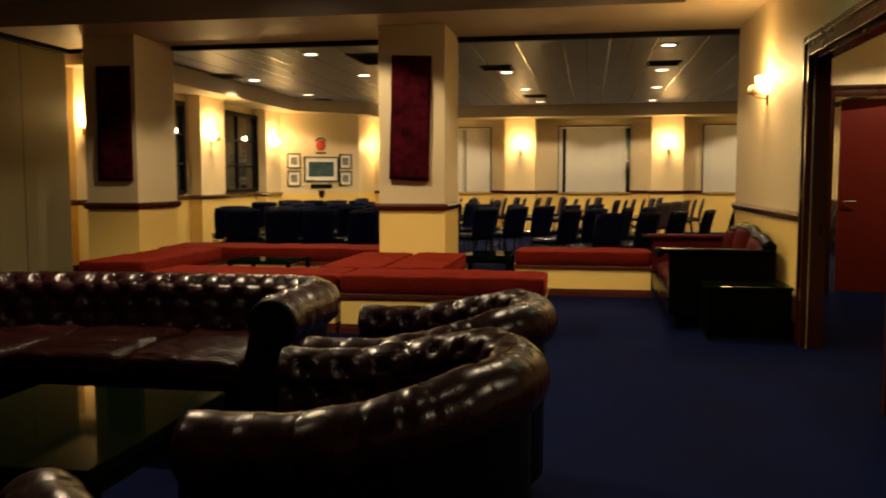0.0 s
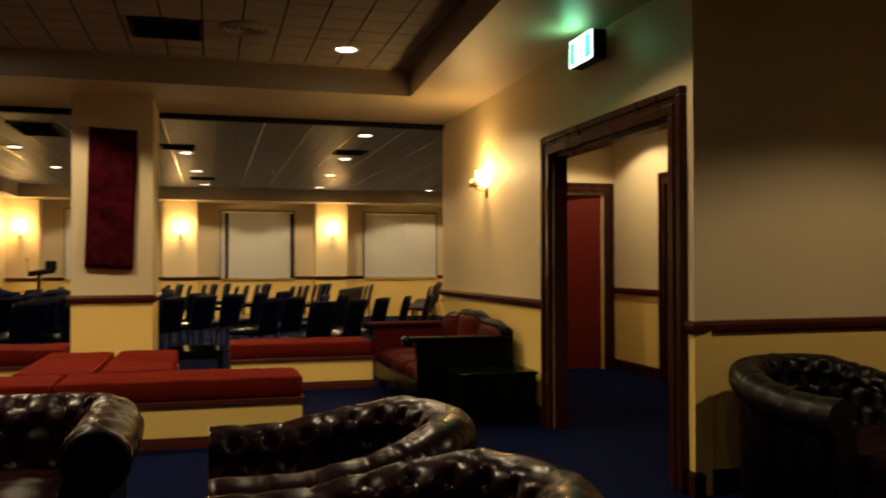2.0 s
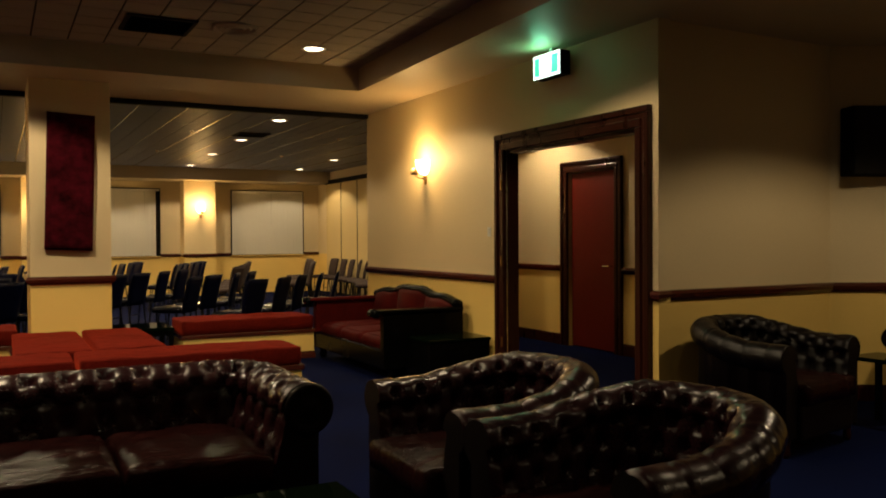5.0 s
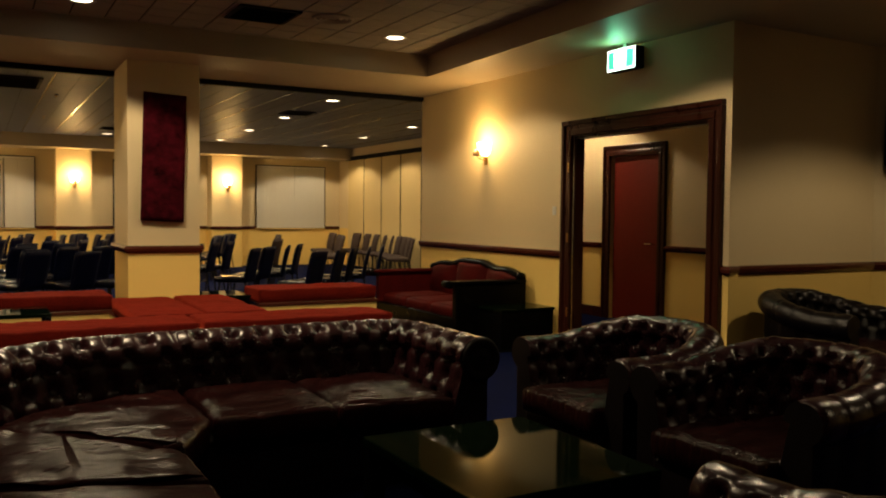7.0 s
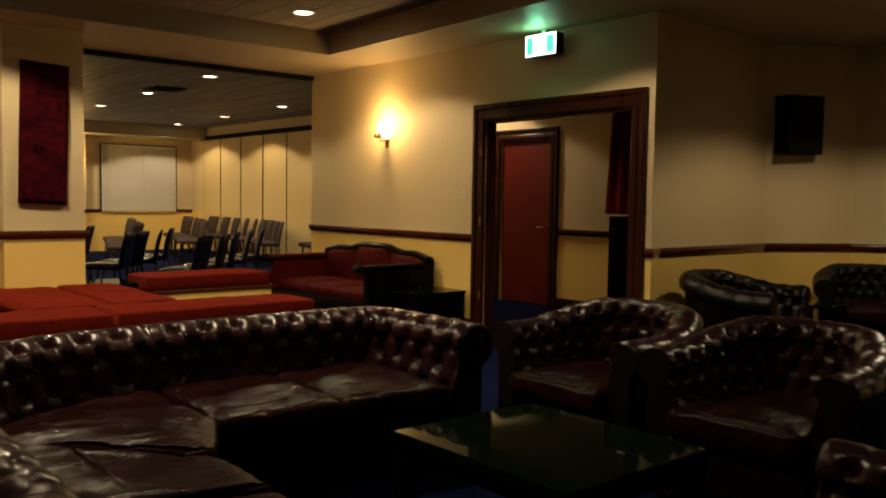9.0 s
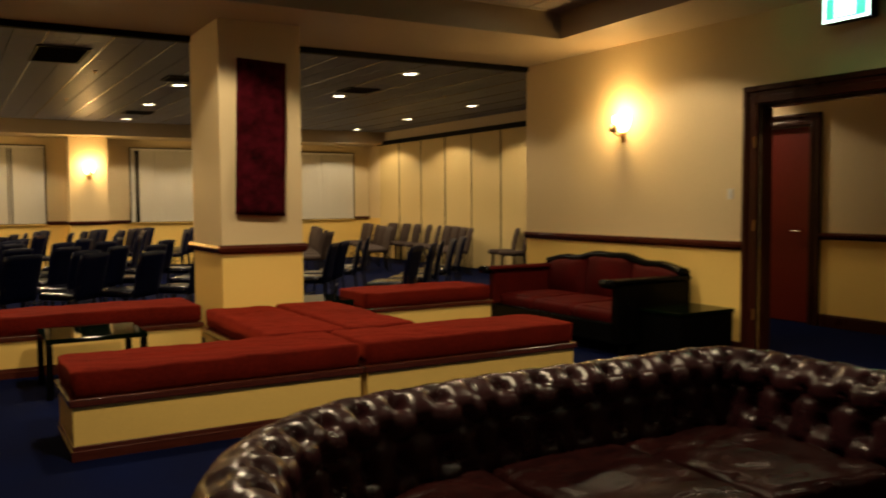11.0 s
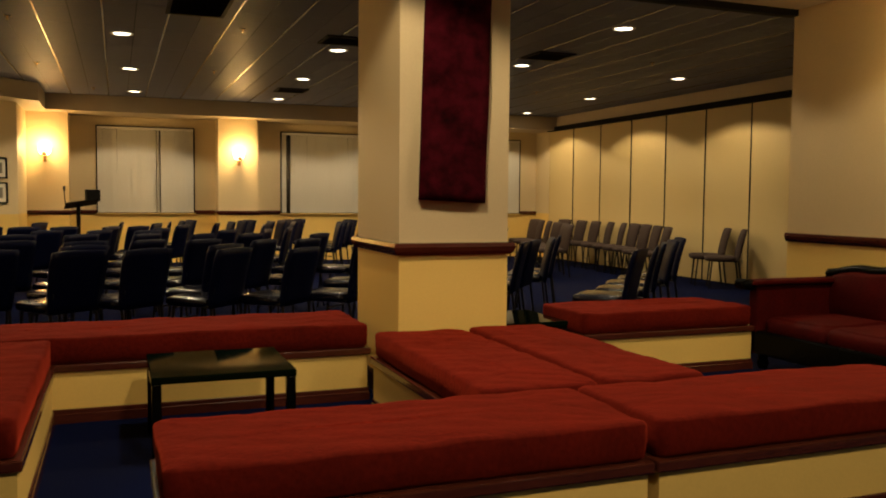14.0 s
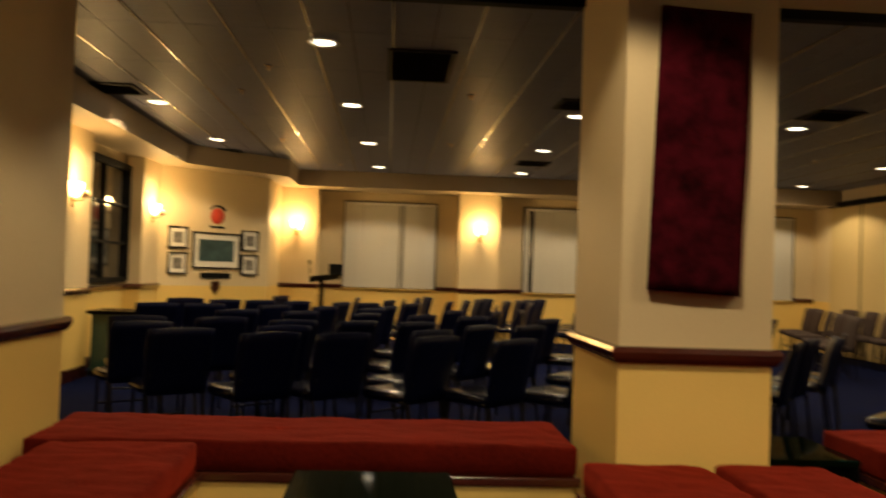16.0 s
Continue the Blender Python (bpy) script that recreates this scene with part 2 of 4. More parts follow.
two_tone("wall_alcove_side", "cream and yellow side wall of the alcove", [(4.62, 4.25), (5.0, 3.45), (5.0, -2.6), (5.15, -2.6), (5.15, 3.5), (4.78, 4.32)], split=DADO + 0.01)
two_tone("wall_south", "cream and yellow back wall of the lounge", rect(-6.9, 5.15, -2.75, -2.6))
two_tone("wall_corridor_end", "cream and yellow wall between corridor and hall", rect(EAST + 0.11, 2.90, SPLIT, SPLIT + 0.12), HALL)
two_tone("wall_corridor_end_pier", "cream and yellow wall beside the corridor door", rect(3.94, FOLD_X + 0.4, SPLIT, SPLIT + 0.12), HALL)
tagged(part("wall_over_corridor_door", block(2.90, 3.94, SPLIT, SPLIT + 0.12, 2.17, HALL), CREAM), "cream wall over the corridor door", "wall", kind="structure")
two_tone("wall_corridor_side", "cream and yellow corridor wall", rect(COR, COR + 0.14, 8.72, SPLIT))
two_tone("wall_corridor_side_near", "cream and yellow corridor wall with a dado rail", rect(COR, COR + 0.14, 4.90, 7.80))
tagged(part("wall_over_inner_door", block(COR, COR + 0.14, 7.80, 8.72, 2.17, CEIL), CREAM), "cream wall over the inner door", "wall", kind="structure")
two_tone("wall_far", "cream and yellow far wall of the hall", rect(-5.6, FOLD_X + 0.2, 21.25, 21.4), HALL)
two_tone("wall_diagonal", "cream corner wall hung with framed pictures", [(-6.47, 17.92), (-5.07, 19.32), (-5.07, 21.3), (-5.2, 21.3), (-5.2, 19.4), (-6.6, 18.0)], HALL)
two_tone("wall_left_hall", "cream and yellow window wall of the hall", rect(-6.85, -6.70, 9.9, 18.1), HALL)
two_tone("wall_left_return", "short cream wall beside the folding partition", rect(-6.70, -6.37, 9.90, 10.02), HALL)

two_tone("wall_hall_corner", "cream and yellow corner pier by the folding wall", rect(FOLD_X, FOLD_X + 0.2, 20.635, 21.3), HALL)

# columns between the hall windows
for name, x0, x1, y0, y1 in (("column", -5.19, -4.387, FAR, 21.25), ("column", -1.786, -1.046, FAR, 21.25), ("column", 1.692, 2.434, FAR, 21.25),
                             ("column", -6.70, -6.47, 10.35, 11.35), ("column", -6.70, -6.47, 14.03, 15.03), ("column", -6.70, -6.47, 17.06, 17.95)):
    ob = two_tone(name, "cream and yellow pilaster carrying a wall light", rect(x0, x1, y0, y1), SOFFIT)

# rails and skirtings
rail([(EAST, SPLIT), (EAST, D1 + 0.165)])
rail([(EAST, SPLIT + 0.001), (EAST + 0.11, SPLIT + 0.001)][::-1])
rail([(EAST, 4.72), (EAST, 4.67), (EAST + 0.11, 4.70), (3.80, 4.74), (4.62, 4.25), (5.0, 3.45), (5.0, -2.6)], drop=0.03)
rail([(COR, SPLIT), (COR, 8.86)])
rail([(COR, 7.66), (COR, 6.86)])
skirting([(EAST, SPLIT), (EAST, D1 + 0.165)])
skirting([(EAST, 4.72), (EAST, 4.67), (EAST + 0.11, 4.70), (3.80, 4.74), (4.62, 4.25), (5.0, 3.45), (5.0, -2.6)])
skirting([(COR, SPLIT), (COR, 8.86)])
skirting([(COR, 7.66), (COR, 5.0)])
rail([(-5.07, 21.25), (-5.19 + 0.14, FAR), (-4.387, FAR), (-4.387, 21.25), (-3.94, 21.25)])
rail([(-2.18, 21.25), (-1.786, 21.25), (-1.786, FAR), (-1.046, FAR), (-1.046, 21.25), (-0.52, 21.25)])
rail([(1.22, 21.25), (1.692, 21.25), (1.692, FAR), (2.434, FAR), (2.434, 21.25), (2.94, 21.25)])
rail([(4.82, 21.25), (FOLD_X, 21.25)])
rail([(-6.70, 10.05), (-6.70, 10.35), (-6.47, 10.35), (-6.47, 11.35), (-6.70, 11.35), (-6.70, 14.03), (-6.47, 14.03), (-6.47, 15.03), (-6.70, 15.03), (-6.70, 17.06), (-6.47, 17.06), (-6.47, 17.92)])
skirting([(-6.70, 10.05), (-6.70, 10.35), (-6.47, 10.35), (-6.47, 11.35), (-6.70, 11.35), (-6.70, 14.03), (-6.47, 14.03), (-6.47, 15.03), (-6.70, 15.03), (-6.70, 17.06), (-6.47, 17.06), (-6.47, 17.92), (-5.07, 19.32)])

# ceilings
bm = bmesh.new()
prism(bm, [(0.60, -2.75), (5.3, -2.75), (5.3, SPLIT + 0.12), (1.132, SPLIT + 0.12), (1.132, 8.42)], CEIL, 3.4)
prism(bm, rect(-6.95, 1.132, 8.42, SPLIT + 0.12), CEIL, 3.4)
prism(bm, rect(-6.95, -6.2, -2.75, 8.42), CEIL, 3.4)
tagged(part("ceiling_bulkhead", bm, BUFF), "smooth buff plaster bulkhead round the recessed ceiling", "ceiling", kind="structure")


def tiled_ceiling(name, label, x0, x1, y0, y1, z, dx, dy, mats, gap=0.012, drop=0.006, bars=False):
    bm = bmesh.new()
    box(bm, x0, x1, y0, y1, z + 0.004, z + 0.1, 1)
    x = x0
    while x < x1 - 0.05:
        y = y0
        while y < y1 - 0.05:
            box(bm, x + gap, min(x + dx, x1) - gap, y + gap, min(y + dy, y1) - gap, z - drop, z + 0.003, 0)
            y += dy
        x += dx
    if bars:
        x = x0 + dx
        while x < x1:
            box(bm, x - 0.009, x + 0.009, y0, y1, z - drop - 0.006, z, 2)
            x += dx * 2
    return tagged(part(name, bm, mats), label, "ceiling", kind="structure")


tiled_ceiling("ceiling_lounge", "recessed ceiling of square mineral tiles", -6.2, 1.16, -2.75, 8.44, COFFER, 0.3, 0.3, [TILE, GRILLE], 0.008)
tiled_ceiling("ceiling_hall", "hall ceiling of long satin panels with thin joints", -7.0, FOLD_X + 0.3, SPLIT + 0.12, 21.3, HALL, 0.3, 1.2, [PANEL, GRILLE, TBAR], 0.004, 0.004, True)

# hall bulkheads: far wall, splayed corner, window wall, folding wall
bm = bmesh.new()
prism(bm, [(-6.02, SPLIT + 0.12), (-6.02, 17.6), (-4.72, 18.95), (-4.72, 20.30), (FOLD_X, 20.30), (FOLD_X, 21.3), (-7.0, 21.3), (-7.0, SPLIT + 0.12)], SOFFIT, HALL + 0.05)
tagged(part("ceiling_hall_bulkhead", bm, BUFF), "buff bulkhead along the hall windows", "ceiling", kind="structure")
tagged(part("wall_over_folding_partition", block(FOLD_X - 0.02, FOLD_X + 0.25, SPLIT + 0.12, 21.25, 2.80, HALL + 0.05), BUFF), "buff wall above the folding partition", "wall", kind="structure")

# ceiling tracks of the movable walls
tagged(part("ceiling_track", block(LEFT, EAST, SPLIT - 0.045, SPLIT + 0.045, CEIL - 0.055, CEIL + 0.01, 0.006), BLACK), "black ceiling track of a movable wall", "track", kind="structure")
tagged(part("ceiling_track", block(FOLD_X - 0.07, FOLD_X + 0.03, SPLIT + 0.12, 20.62, 2.735, 2.83, 0.006), BLACK), "black ceiling track above the folding wall", "track", kind="structure")
tagged(part("ceiling_track", block(LEFT - 0.04, LEFT + 0.06, -2.5, 9.9, CEIL - 0.06, CEIL + 0.01, 0.006), BLACK), "black ceiling track above the lounge partition", "track", kind="structure")


# ---- doors ----
def architrave(name, label, axis, at_, a0, a1, top, width, out, side):
    """A stepped door frame on a wall plane; axis x: wall faces along x."""
    ob = thing(name, label, "door frame", kind="structure")
    steps = [(0.0, width * 0.42, out), (width * 0.36, width * 0.72, out * 0.72), (width * 0.68, width, out * 1.15)]
    for k, (s0, s1, o) in enumerate(steps):
        for piece in ("jamb_near", "jamb_far", "head"):
            bm = bmesh.new()
            if piece == "head":
                lo, hi, z0, z1 = a0 - s1, a1 + s1, top + s0, top + s1
            elif piece == "jamb_near":
                lo, hi, z0, z1 = a0 - s1, a0 - s0, 0, top + s0
            else:
                lo, hi, z0, z1 = a1 + s0, a1 + s1, 0, top + s0
            d0, d1 = sorted((at_, at_ + side * o))
            if axis == "x":
                box(bm, d0, d1, lo, hi, z0, z1)
            else:
                box(bm, lo, hi, d0, d1, z0, z1)
            part("moulding", bevelled(bm, 0.008, 2), MAHOGANY, ob)
    return ob


main_frame = architrave("door_frame_1", "wide polished mahogany door frame round an open doorway", "x", EAST, D0, D1, DTOP, 0.15, 0.045, -1)
bm = bmesh.new()
box(bm, EAST + 0.002, EAST + 0.108, D0 - 0.001, D0 + 0.03, 0, DTOP)
box(bm, EAST + 0.002, EAST + 0.108, D1 - 0.03, D1 + 0.001, 0, DTOP)
box(bm, EAST + 0.002, EAST + 0.108, D0 + 0.03, D1 - 0.03, DTOP - 0.03, DTOP)
part("lining", bm, MAHOGANY, main_frame)
bm = bmesh.new()
for z in (0.4, 1.15, 1.85):
    rod(bm, (EAST - 0.05, D1 + 0.02, z - 0.045), (EAST - 0.05, D1 + 0.02, z + 0.045), 0.009)
part("hinge", bm, BRASS, main_frame, "worn brass hinges")

inner = architrave("door_frame_2", "dark mahogany frame of the inner corridor door", "x", COR, 7.80, 8.72, 2.17, 0.13, 0.04, -1)
leaf = thing("door_1", "closed plain red-painted door with a steel handle", "door", kind="structure")
face = part("leaf", block(COR + 0.035, COR + 0.075, 7.82, 8.70, 0.01, 2.16, 0.004), RED_DOOR, leaf)
part("door_handle", rod(rod(bmesh.new(), (COR + 0.035, 7.92, 1.02), (COR - 0.02, 7.92, 1.02), 0.011), (COR - 0.02, 7.92, 1.02), (COR - 0.02, 8.03, 1.02), 0.009), CHROME, face)
architrave("door_frame_3", "dark mahogany frame of the hall door", "y", SPLIT, 2.90, 3.94, 2.17, 0.12, 0.04, -1)
leaf = thing("door_2", "red-painted corridor door standing ajar", "door", m=pose(3.92, SPLIT + 0.03, 0, 0, 0, -9), kind="structure")
face = part("leaf", block(-0.92, 0, 0.0, 0.04, 0.01, 2.15, 0.004), RED_DOOR, leaf)
part("door_handle", rod(rod(bmesh.new(), (-0.85, 0.0, 1.02), (-0.85, -0.055, 1.02), 0.011), (-0.85, -0.055, 1.02), (-0.74, -0.055, 1.02), 0.009), CHROME, face)


# ---- pillars ----
def pillar(x0, x1, y0, y1):
    ob = two_tone("pillar", "square cream and yellow pillar with a mahogany rail", rect(x0, x1, y0, y1), CEIL + 0.02)
    part("dado_rail", sweep_rail(bmesh.new(), [(x0, y0), (x1, y0), (x1, y1), (x0, y1)], RAIL, True), MAHOGANY_RAIL, ob)
    part("baseboard", sweep_rail(bmesh.new(), [(x0, y0), (x1, y0), (x1, y1), (x0, y1)], SKIRT, True), MAHOGANY, ob)
    return ob


pillar(-2.0, -1.272, 9.065, 10.0)
pillar(-5.50, -4.86, 9.065, 10.0)


def banner(x0, x1, z0, z1, y, tilt):
    bm = bmesh.new()
    cols, rows = 8, 24
    grid = [[bm.verts.new((x0 + (x1 - x0) * i / cols, y - 0.028 - 0.012 * (1 - j / rows) - 0.006 * math.sin(3 * i / cols + j * 0.4), z0 + (z1 - z0) * j / rows)) for i in range(cols + 1)] for j in range(rows + 1)]
    back = [[bm.verts.new((v.co.x, y - 0.003, v.co.z)) for v in row] for row in grid]
    for j in range(rows):
        for i in range(cols):
            bm.faces.new((grid[j][i], grid[j][i + 1], grid[j + 1][i + 1], grid[j + 1][i]))
            bm.faces.new((back[j][i], back[j + 1][i], back[j + 1][i + 1], back[j][i + 1]))
    for j in range(rows):
        bm.faces.new((grid[j][0], grid[j + 1][0], back[j + 1][0], back[j][0]))
        bm.faces.new((grid[j][cols], back[j][cols], back[j + 1][cols], grid[j + 1][cols]))
    for i in range(cols):
        bm.faces.new((grid[0][i], back[0][i], back[0][i + 1], grid[0][i + 1]))
        bm.faces.new((grid[rows][i], grid[rows][i + 1], back[rows][i + 1], back[rows][i]))
    for v in bm.verts:
        v.co.z -= tilt * (v.co.x - x0)
        v.co.x -= tilt * 0.6 * (z1 - v.co.z)
    return tagged(part("wall_banner", bm, FELT, smooth=True), "burgundy felt panel hung on the pillar", "banner", "felt panels on the pillars")


banner(-1.842, -1.41, 1.275, 2.605, 9.065, 0.045)
banner(-5.327, -4.908, 1.26, 2.57, 9.065, 0.0)


# ---- folding walls ----
def folding_wall(name, label, axis, at_, a0, a1, top, width, face, skin=None):
    ob = thing(name, label, "folding wall", kind="structure")
    count = round((a1 - a0) / width)
    w = (a1 - a0) / count
    if axis == "x":
        bm = block(0, 0.06, 0.006, w - 0.006, 0.012, top, 0.006)
    else:
        bm = block(0.006, w - 0.006, 0, 0.06, 0.012, top, 0.006)
    me = finish("panel", bm, skin or FOLD)
    for k in range(count):
        wob = random.uniform(-0.006, 0.006)
        share("panel", me, ob, pose(at_ + wob, a0 + k * w, 0) if axis == "x" else pose(a0 + k * w, at_ + wob, 0))
        if axis == "x":
            part("seam_strip", block(at_ + face * 0.012, at_ + 0.05 + face * 0.012, a0 + k * w - 0.009, a0 + k * w + 0.009, 0.012, top - 0.002), GRILLE, ob)
    part("kick_strip", block(at_ - 0.004, at_ + 0.064, a0, a1, 0.0, 0.012) if axis == "x" else block(a0, a1, at_ - 0.004, at_ + 0.064, 0, 0.012), BLACK, ob)
    return ob


folding_wall("wall_folding_hall", "closed yellow folding wall of tall vinyl panels", "x", FOLD_X, 10.13, 20.63, 2.74, 1.05, -1)
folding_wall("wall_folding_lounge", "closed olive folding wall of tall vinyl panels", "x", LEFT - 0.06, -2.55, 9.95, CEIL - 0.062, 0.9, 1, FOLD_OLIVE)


# ---- windows ----
def blind_window(name, x0, x1, z0, z1, y, gaps=(), turned=()):
    ob = thing(name, "window closed off by off-white vertical blinds", "window", kind="structure")
    bm = bmesh.new()
    for a, b, c, d in ((x0 - 0.022, x0, z0, z1 + 0.022), (x1, x1 + 0.022, z0, z1 + 0.022), (x0, x1, z1, z1 + 0.022)):
        box(bm, a, b, y - 0.06, y - 0.002, c, d)
    part("window_frame", bevelled(bm, 0.006), BLACK, ob)
    part("window_sill", block(x0 - 0.03, x1 + 0.03, y - 0.05, y - 0.002, z0 - 0.022, z0, 0.005), YELLOW, ob)
    part("pane", block(x0, x1, y - 0.012, y - 0.006, z0, z1), NIGHT_GLASS, ob)
    head = part("head_rail", block(x0, x1, y - 0.075, y - 0.03, z1 - 0.045, z1, 0.004), WHITE, ob)
    me = finish("slat", block(-0.046, 0.046, -0.0015, 0.0015, 0, z1 - z0 - 0.06), BLIND)
    count = int((x1 - x0) / 0.083)
    for k in range(count):
        x = x0 + 0.045 + k * (x1 - x0 - 0.09) / (count - 1)
        if any(a < x < b for a, b in gaps):
            continue
        twist = 58 if any(abs(x - a) < 0.042 for a in turned) else 6 + random.uniform(-4, 4)
        share("slat", me, head, pose(x, y - 0.052 + random.uniform(-0.004, 0.004), z0 + 0.012, 0, random.uniform(-0.3, 0.3), twist))
    return ob


blind_window("window_1", -3.92, -2.20, 0.955, 2.565, 21.25, (), (-2.82,))
blind_window("window_2", -0.50, 1.20, 0.955, 2.565, 21.25, ((-0.41, -0.30), (1.13, 1.20)), ())
blind_window("window_3", 2.94, 4.78, 0.955, 2.565, 21.25)


def dark_window(name, y0, y1, z0, z1, x):
    ob = thing(name, "dark night window with black glazing bars", "window", kind="structure")
    part("pane", block(x + 0.004, x + 0.012, y0, y1, z0, z1), NIGHT_GLASS, ob)
    bm = bmesh.new()
    for a, b, c, d in ((y0 - 0.06, y0 + 0.02, z0, z1 + 0.06), (y1 - 0.02, y1 + 0.06, z0, z1 + 0.06), (y0 + 0.02, y1 - 0.02, z1 - 0.02, z1 + 0.06), (y0 + 0.02, y1 - 0.02, z0 - 0.02, z0 + 0.05)):
        box(bm, x + 0.002, x + 0.07, a, b, c, d)
    part("window_frame", bevelled(bm, 0.005), BLACK, ob)
    for k in (1, 2):
        z = z0 + (z1 - z0) * k / 3
        part("glazing_bar", block(x + 0.013, x + 0.05, y0 + 0.02, y1 - 0.02, z - 0.018, z + 0.018, 0.004), BLACK, ob)
    part("glazing_bar", block(x + 0.013, x + 0.052, (y0 + y1) / 2 - 0.02, (y0 + y1) / 2 + 0.02, z0 + 0.05, z1 - 0.02, 0.004), BLACK, ob)


dark_window("window_4", 11.75, 13.75, 1.05, 2.56, -6.70)
dark_window("window_5", 15.15, 16.98, 1.05, 2.56, -6.70)


# ---- lights ----
def sconce(m, energy=9.0, group="wall lights"):
    """A frosted half shell with a small tan dome on an arm before it; local -y points away from the wall."""
    ob = thing("wall_light", "lit frosted glass wall light with a small brass dome", "wall light", group, m)
    bm = bmesh.new()
    lathe(bm, [(0.018, -0.045), (0.050, -0.036), (0.078, -0.012), (0.096, 0.025), (0.106, 0.07), (0.110, 0.115), (0.105, 0.115), (0.100, 0.07), (0.090, 0.028), (0.072, -0.006), (0.045, -0.030), (0.018, -0.038)], 24, (0, -0.004, 0), 180, 180)
    part("shade", bm, SHADE, ob, "glowing warm frosted glass shell", True)
    bm = bmesh.new()
    box(bm, -0.03, 0.03, -0.016, 0, -0.15, -0.05)
    bevelled(bm, 0.006)
    rod(bm, (0, -0.012, -0.09), (0, -0.10, -0.075), 0.008)
    rod(bm, (0, -0.10, -0.078), (0, -0.135, -0.045), 0.008)
    part("bracket", bm, BRASS, ob, "", True)
    bm = bmesh.new()
    lathe(bm, [(0.001, -0.046), (0.040, -0.046), (0.046, -0.040), (0.044, -0.010), (0.034, 0.016), (0.018, 0.030), (0.001, 0.034)], 18, (0, -0.14, 0))
    part("dome", bm, BELL, ob, "tan brass dome", True)
    lamp("wall_light_lamp", "POINT", energy, WARM, m @ pose(0, -0.20, 0.13), size=0.06)
    return ob


sconce(pose(EAST, 8.35, 2.10, 0, 0, -90), 20.0)
for x in (-4.77, -1.40, 2.08):
    sconce(pose(x, FAR, 2.02), 28.0, "wall lights on the hall pilasters")
for y in (10.55, 14.45, 17.52):
    sconce(pose(-6.47, y, 2.03, 0, 0, 90), 28.0, "wall lights on the hall pilasters")

ring_bm = bmesh.new()
lathe(ring_bm, [(0.085, 0.0), (0.112, -0.010), (0.120, -0.004), (0.120, 0.002)], 24)
RING = finish("trim_ring", ring_bm, WHITE, True)
lens_bm = bmesh.new()
bmesh.ops.create_circle(lens_bm, cap_ends=True, segments=24, radius=0.088)
LENS = finish("lens", lens_bm, BULB)


def downlight(x, y, z, energy, cone=136, blend=0.18):
    ob = thing("downlight", "lit recessed ceiling downlight with a white ring", "downlight", "recessed ceiling downlights", pose(x, y, z - 0.007))
    ring = share("trim_ring", RING, ob, pose(0, 0, 0))
    share("lens", LENS, ring, pose(0, 0, -0.002, 180))
    lamp("downlight_lamp", "SPOT", energy, DOWN, pose(x, y, z - 0.03), cone=cone, blend=blend, size=0.08)


for x, y in ((-3.63, 11.64), (-3.52, 14.08), (-3.40, 16.75), (-3.29, 19.45), (-5.60, 14.4), (-5.50, 17.0), (-5.41, 19.65), (-1.11, 14.15), (-0.99, 16.77), (-0.87, 19.5),
             (1.27, 11.7), (1.39, 14.28), (3.98, 14.45), (4.11, 17.1), (4.22, 19.75), (1.50, 16.9), (1.62, 19.6)):
    downlight(x, y, HALL, 115)
for x, y in ((0.40, 7.75), (-2.56, 7.75), (0.35, 4.7), (-2.56, 4.7), (0.35, 1.8), (-2.56, 1.8)):
    downlight(x, y, COFFER, (120 if x > 0 else 185) if y > 7 else (270 if x < 0 else 105) if y > 4 else (30 if x < 0 else 10))
downlight(3.45, 9.0, CEIL, 85)
for x, y in ((3.0, 2.75), (3.0, 0.0)):
    downlight(x, y, CEIL, 92, 136, 0.32)


def vent(x, y, z, size, deep=0.0, label="dark square ceiling air vent with slats"):
    ob = thing("ceiling_vent", label, "vent", "ceiling vents", pose(x, y, z))
    h = size / 2
    g = (deep or size) / 2
    bm = bmesh.new()
    for a, b, c, d in ((-h, h, -g, -g + 0.035), (-h, h, g - 0.035, g), (-h, -h + 0.035, -g + 0.035, g - 0.035), (h - 0.035, h, -g + 0.035, g - 0.035)):
        box(bm, a, b, c, d, -0.022, -0.004)
    part("vent_frame", bm, GRILLE, ob)
    part("backing", block(-h + 0.03, h - 0.03, -g + 0.03, g - 0.03, -0.010, -0.0045), BLACK, ob)
    me = finish("slat", block(-h + 0.036, h - 0.036, -0.018, 0.018, -0.0015, 0.0015), GRILLE)
    n = int((2 * g - 0.08) / 0.045)
    for k in range(n):
        share("slat", me, ob, pose(0, -g + 0.06 + k * (2 * g - 0.12) / (n - 1), -0.017, 25))
    return ob


vent(-1.07, 7.46, COFFER, 0.56)
vent(-2.87, 12.24, HALL, 0.54, 1.06, "dark oblong ceiling air vent with slats")
vent(-5.85, 13.75, HALL, 0.5)
vent(-5.6, 18.2, HALL, 0.5)
vent(-0.9, 18.15, HALL, 0.5)
vent(-1.2, 13.5, HALL, 0.5)
vent(1.35, 13.48, HALL, 0.5)


